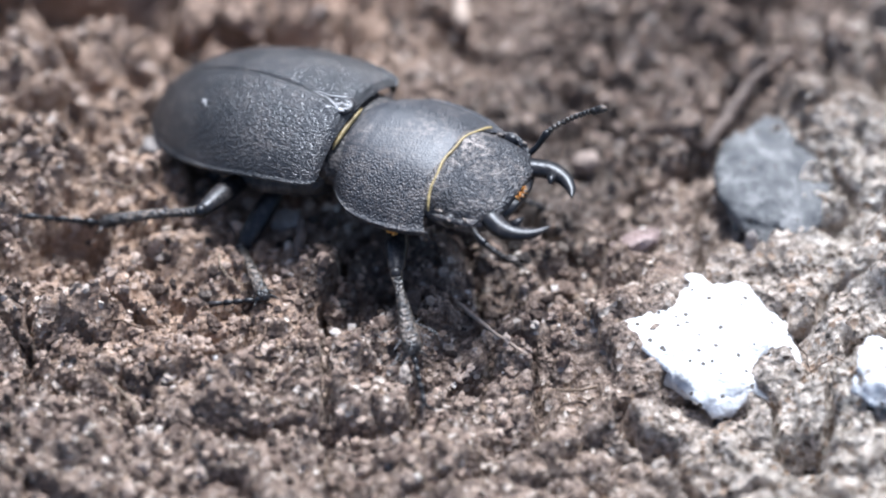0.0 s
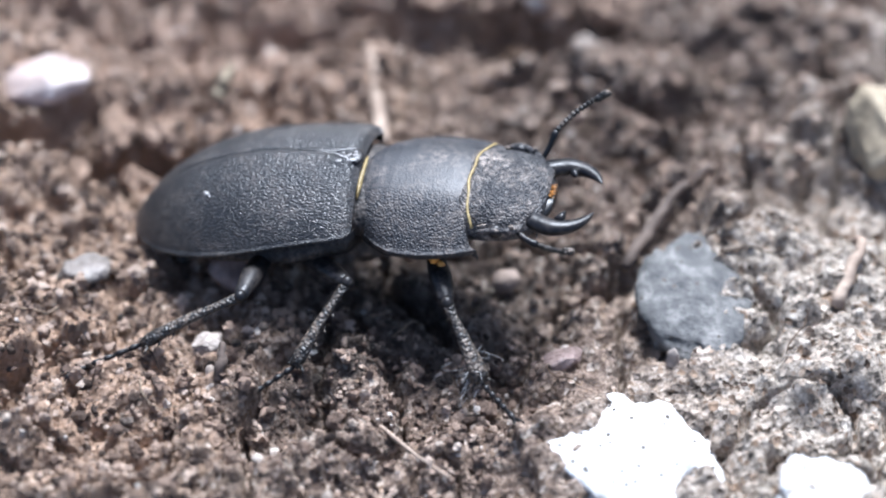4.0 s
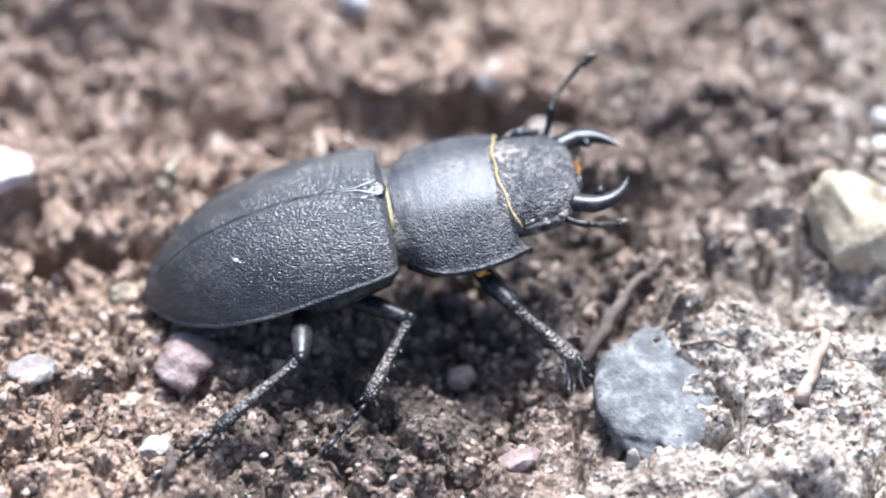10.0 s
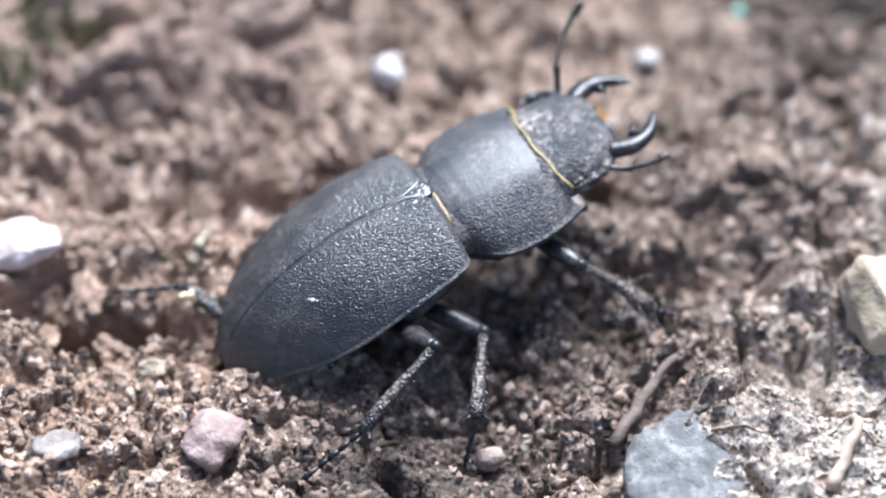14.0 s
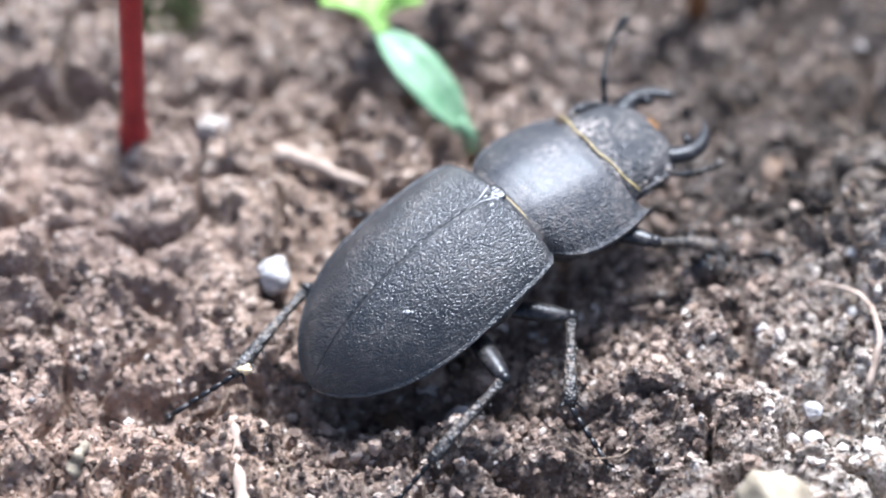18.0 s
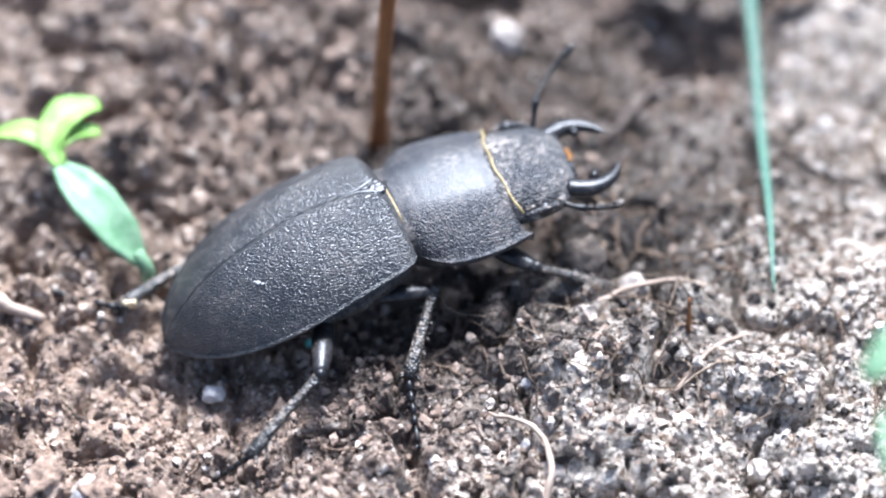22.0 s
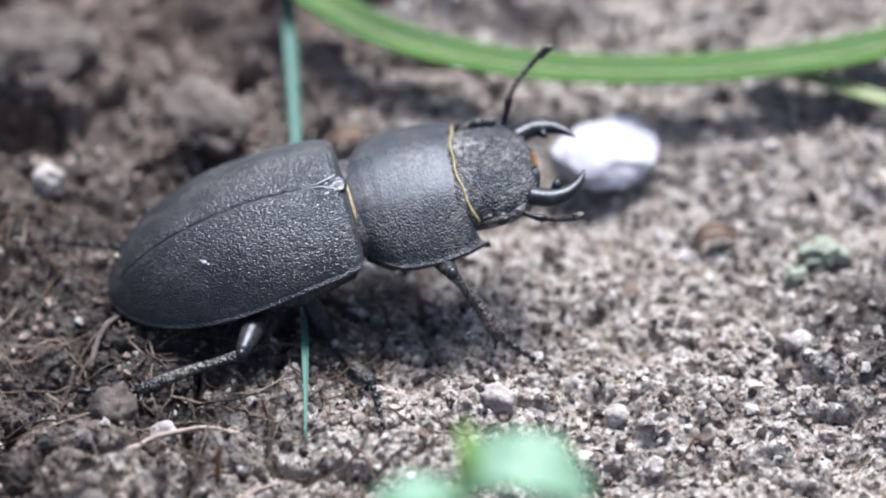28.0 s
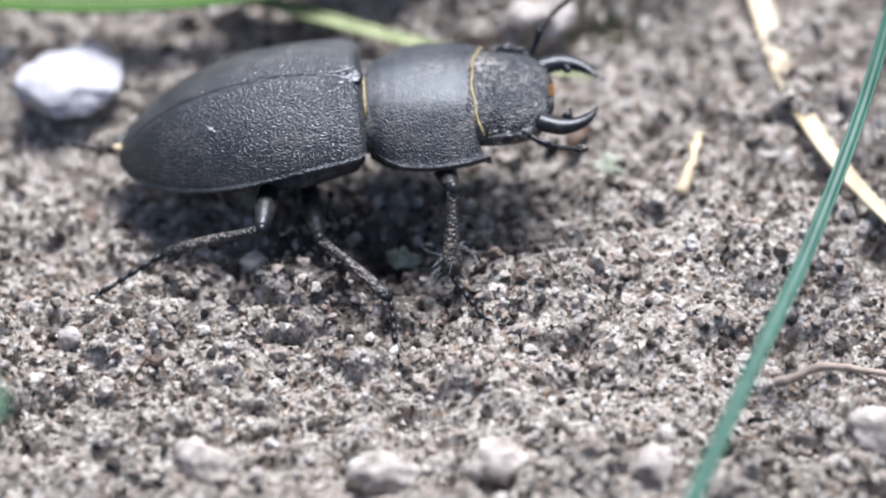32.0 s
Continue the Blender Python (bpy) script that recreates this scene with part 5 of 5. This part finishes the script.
part("stuck_straw", joined("stuck_straw", [rod([(6.9, 0.3, 0.1), (7.2, 0.7, 0.5), (7.3, 1.1, 1.0)], [0.2, 0.22, 0.12], 7), rod([(6.5, 0.3, 0.0), (7.2, 0.1, 0.2)], [0.3, 0.2], 7)], STRAW), legs["hind_left"][1], "bit of straw stuck to the shank")


# ---------- what moves ----------
def body_pose(x, y, turn, pitch, roll):
    return Matrix.Translation((x * MM, y * MM, BACK * MM)) @ pose(0, 0, 0, 0, 0, turn) @ pose(0, 0, 0, 0, -pitch, 0) @ pose(0, 0, 0, roll, 0, 0) @ pose(0, 0, -3 * MM)


def fore_pose(turn, pitch):
    j = Vector(JOINT) * MM
    return Matrix.Translation(j) @ pose(0, 0, 0, 0, 0, turn) @ pose(0, 0, 0, 0, -pitch, 0) @ Matrix.Translation(-j)


BACK = 8.2
# where a foot rests beside the body when the soil does not hold it elsewhere: tip and shank end
REST = {"fore": ((10.0, 5.6), (8.6, 4.6)), "mid": ((-2.4, 8.4), (-1.5, 6.6)), "hind": ((-11.4, 5.0), (-9.2, 4.2))}


def between(rows, t):
    k = [r[0] for r in rows]
    return [float(np.interp(t, k, [r[i] for r in rows])) for i in range(1, len(rows[0]))]


def bone(a, b, up=Vector((0, 0, 1))):
    """A pose at a, with x towards b."""
    x = (b - a).normalized()
    y = up.cross(x).normalized()
    z = x.cross(y)
    m = Matrix((x, y, z)).transposed().to_4x4()
    return Matrix.Translation(a * MM) @ m


def leg_rows(name, body):
    """The poses of a leg's thigh, shank and foot at each row of the body's path."""
    thigh, shank, foot, hip, lt, ls, lf, s = legs[name]
    pair = name.split("_")[0]
    steps = STEPS.get(name, [])
    out = ([], [], [])
    for t, *b in body:
        m = body_pose(*b[:5])
        inv = m.inverted()
        held = [r for r in steps if abs(r[0] - t) < 1.6]
        if steps and len(held) > 0:
            tx, ty, kx, ky = between(steps, t)
            tip, end = Vector((tx, ty, 0.25)), Vector((kx, ky, 1.3))
        else:
            phase = 0.5 * math.sin(t * 2.6 + (0 if (pair == "mid") == (s > 0) else math.pi))
            (ax, ay), (bx, by) = REST[pair]
            tip, end = m @ (Vector((ax + 2 * phase, ay * s, 0)) * MM) / MM, m @ (Vector((bx + 1.6 * phase, by * s, 0)) * MM) / MM
            tip.z, end.z = 0.3 + max(0, phase), 1.3 + max(0, phase)
        for p, clear, sink in ((tip, 0.2, -1.5), (end, 0.6, 0.0)):
            for _ in range(3):
                lift = max(sink, ground_z(p.x, p.y) + clear - p.z) * 0.8
                p.z += lift
                p.y -= 0.9 * lift
        end, tip = inv @ (end * MM) / MM, inv @ (tip * MM) / MM
        d = end - hip
        reach = max(min(d.length, (lt + ls) * 0.985), 2.2)
        d = d.normalized()
        end = hip + d * reach
        k = (lt * lt - ls * ls + reach * reach) / (2 * reach)
        rise = math.sqrt(max(0.01, lt * lt - k * k))
        px, py, pz = POLES[name] if held else (-1, 0.6 * s, -0.2)
        # keep the knee below the wing cases
        for drop in (0, 0.4, 0.8, 1.3, 2.0, 3.5):
            pole = Vector((px, py, pz - drop))
            pole = (pole - d * pole.dot(d)).normalized()
            knee = hip + d * k + pole * rise
            if knee.z < (-1.2 if s > 0 else 0.3):
                break
        out[0].append((t, bone(hip, knee)))
        out[1].append((t, bone(knee, end)))
        out[2].append((t, bone(end, tip)))
    return zip((thigh, shank, foot), out)


def motions():
    # seconds, place of the back in millimetres, heading, pitch, roll, then the fore body's own turn and pitch
    body = (
        (0, -6.15, 3.93, -32.7, 7.3, 3.5, 2.0, -1.9),
        (0.5, -5.34, 5.25, -29.0, 3.9, 4.0, 2.9, -3.8),
        (1, -5.29, 5.87, -26.3, 8.5, 3.2, 1.1, -0.7),
        (1.5, -4.07, 7.34, -18.1, 9.6, 2.1, 4.3, -2.3),
        (2, -2.37, 9.75, -10.5, 10.5, -0.7, 5.9, -4.9),
        (2.5, -1.69, 9.57, -12.2, 10.4, -1.5, 1.4, -2.1),
        (3, -1.08, 9.65, -12.9, 9.4, -2.5, -0.3, -1.1),
        (3.5, -1.09, 9.60, -12.6, 9.0, -3.0, -0.1, -0.9),
        (4, -1.05, 9.68, -12.0, 9.3, -3.1, -0.0, -0.8),
        (4.5, -1.02, 9.74, -10.7, 9.3, -2.6, 1.0, 0.3),
        (6.5, 1.78, 13.34, -7.9, 11.3, -4.6, -3.1, 5.0),
        (7, 2.26, 13.79, -5.8, 10.1, -4.1, -1.7, 3.7),
        (7.5, 2.25, 14.02, -6.8, 12.0, -4.5, -2.6, 5.6),
        (8, 2.23, 13.95, -7.7, 11.8, -4.4, -2.6, 6.9),
        (8.5, 2.13, 14.06, -3.7, 10.2, -3.5, -0.1, 5.2),
        (9, 2.74, 13.71, 4.7, 8.0, -1.9, 3.6, 0.2),
        (9.5, 2.93, 14.38, 6.7, 6.4, 0.1, 5.4, -0.6),
        (10, 3.08, 14.53, 7.4, 6.2, 0.7, 3.9, -0.6),
        (10.5, 3.07, 14.51, 7.6, 6.5, 1.0, 3.4, -0.8),
        (11, 3.10, 14.53, 7.7, 6.6, 1.1, 3.2, -0.5),
        (11.5, 3.08, 14.57, 8.2, 6.9, 0.9, 2.2, -0.4),
        (12, 3.16, 14.97, 8.4, 7.3, 0.2, -0.9, 0.7),
        (12.5, 3.27, 16.07, 12.0, 8.6, -1.0, -4.2, 2.7),
        (13, 3.93, 17.26, 18.7, 9.0, -0.7, -0.4, -1.6),
        (13.5, 3.90, 20.21, 25.3, 11.1, -0.2, 2.2, -0.9),
        (14, 3.96, 20.28, 26.8, 11.3, 0.6, 2.6, -1.0),
        (14.5, 5.13, 22.16, 35.0, 12.3, 0.0, 1.3, -0.4),
        (15, 6.93, 26.67, 41.0, 13.8, -0.9, -0.2, -0.3),
        (15.5, 8.46, 27.57, 47.6, 16.8, -0.8, 2.2, -0.5),
        (17.5, 13.22, 35.40, 44.1, 4.2, -0.8, -6.1, -10.4),
        (18, 14.67, 36.27, 40.0, 5.6, 0.1, -1.8, -6.6),
        (18.5, 17.44, 39.39, 42.9, 5.9, -1.0, -2.9, -5.0),
        (19, 18.05, 42.09, 42.9, 11.8, -2.3, -0.9, -2.3),
        (19.5, 19.81, 44.34, 44.1, 11.0, -3.2, 0.3, -4.9),
        (20, 20.20, 44.22, 44.0, 9.5, -3.2, 1.9, -7.3),
        (20.5, 21.58, 46.98, 35.4, 12.0, -4.9, -1.6, -3.5),
        (21, 22.93, 48.89, 29.2, 12.4, -6.4, -6.8, 0.1),
        (21.5, 24.56, 48.18, 27.8, 10.1, -4.6, -5.7, -2.2),
        (22, 26.65, 47.26, 23.3, 6.7, -3.2, -4.2, -3.9),
        (22.5, 28.27, 48.13, 23.9, 3.7, -3.7, -4.8, -5.3),
        (23, 30.78, 50.86, 32.7, 4.0, -4.1, -5.6, -7.4),
        (23.5, 30.88, 53.39, 33.3, 7.7, -2.6, -1.2, -2.6),
        (24, 34.17, 53.19, 26.0, 4.5, -0.1, -3.1, 0.5),
        (24.5, 36.23, 56.16, 26.0, 3.3, -1.0, -6.8, 0.8),
        (26.5, 45.23, 58.29, 0.0, 13.3, -2.4, -7.7, 6.5),
        (27, 49.38, 58.22, 7.8, 10.5, 4.3, -3.0, 9.6),
        (27.5, 51.57, 59.29, 11.6, 5.8, 5.2, -2.1, 5.0),
        (28, 51.62, 59.19, 13.0, 5.6, 5.2, -1.5, 1.3),
        (28.5, 54.45, 58.85, -0.6, 9.4, 3.1, -0.7, 5.0),
        (29, 58.16, 58.64, -9.1, 14.1, 1.6, -1.8, 9.9),
        (29.5, 62.20, 59.43, -11.4, 11.6, 0.3, -3.8, 9.6),
        (30, 64.84, 58.70, 2.2, 12.2, -2.1, -3.0, 8.9),
        (30.5, 69.55, 57.15, 1.9, 7.8, 0.1, -1.3, 0.8),
        (31, 73.99, 58.25, 8.4, 8.4, 0.7, -3.2, -1.9),
        (31.5, 78.14, 59.92, 9.3, 3.8, 0.4, -0.4, -1.6),
        (32, 84.73, 61.84, 2.5, 1.9, -0.1, -2.4, 1.0),
    )
    walk(beetle, [(t, body_pose(*b[:5])) for t, *b in body])
    for ob in fore:
        walk(ob, [(t, fore_pose(*b[5:])) for t, *b in body])
    for name in legs:
        for ob, rows in leg_rows(name, body):
            walk(ob, rows)


motions()
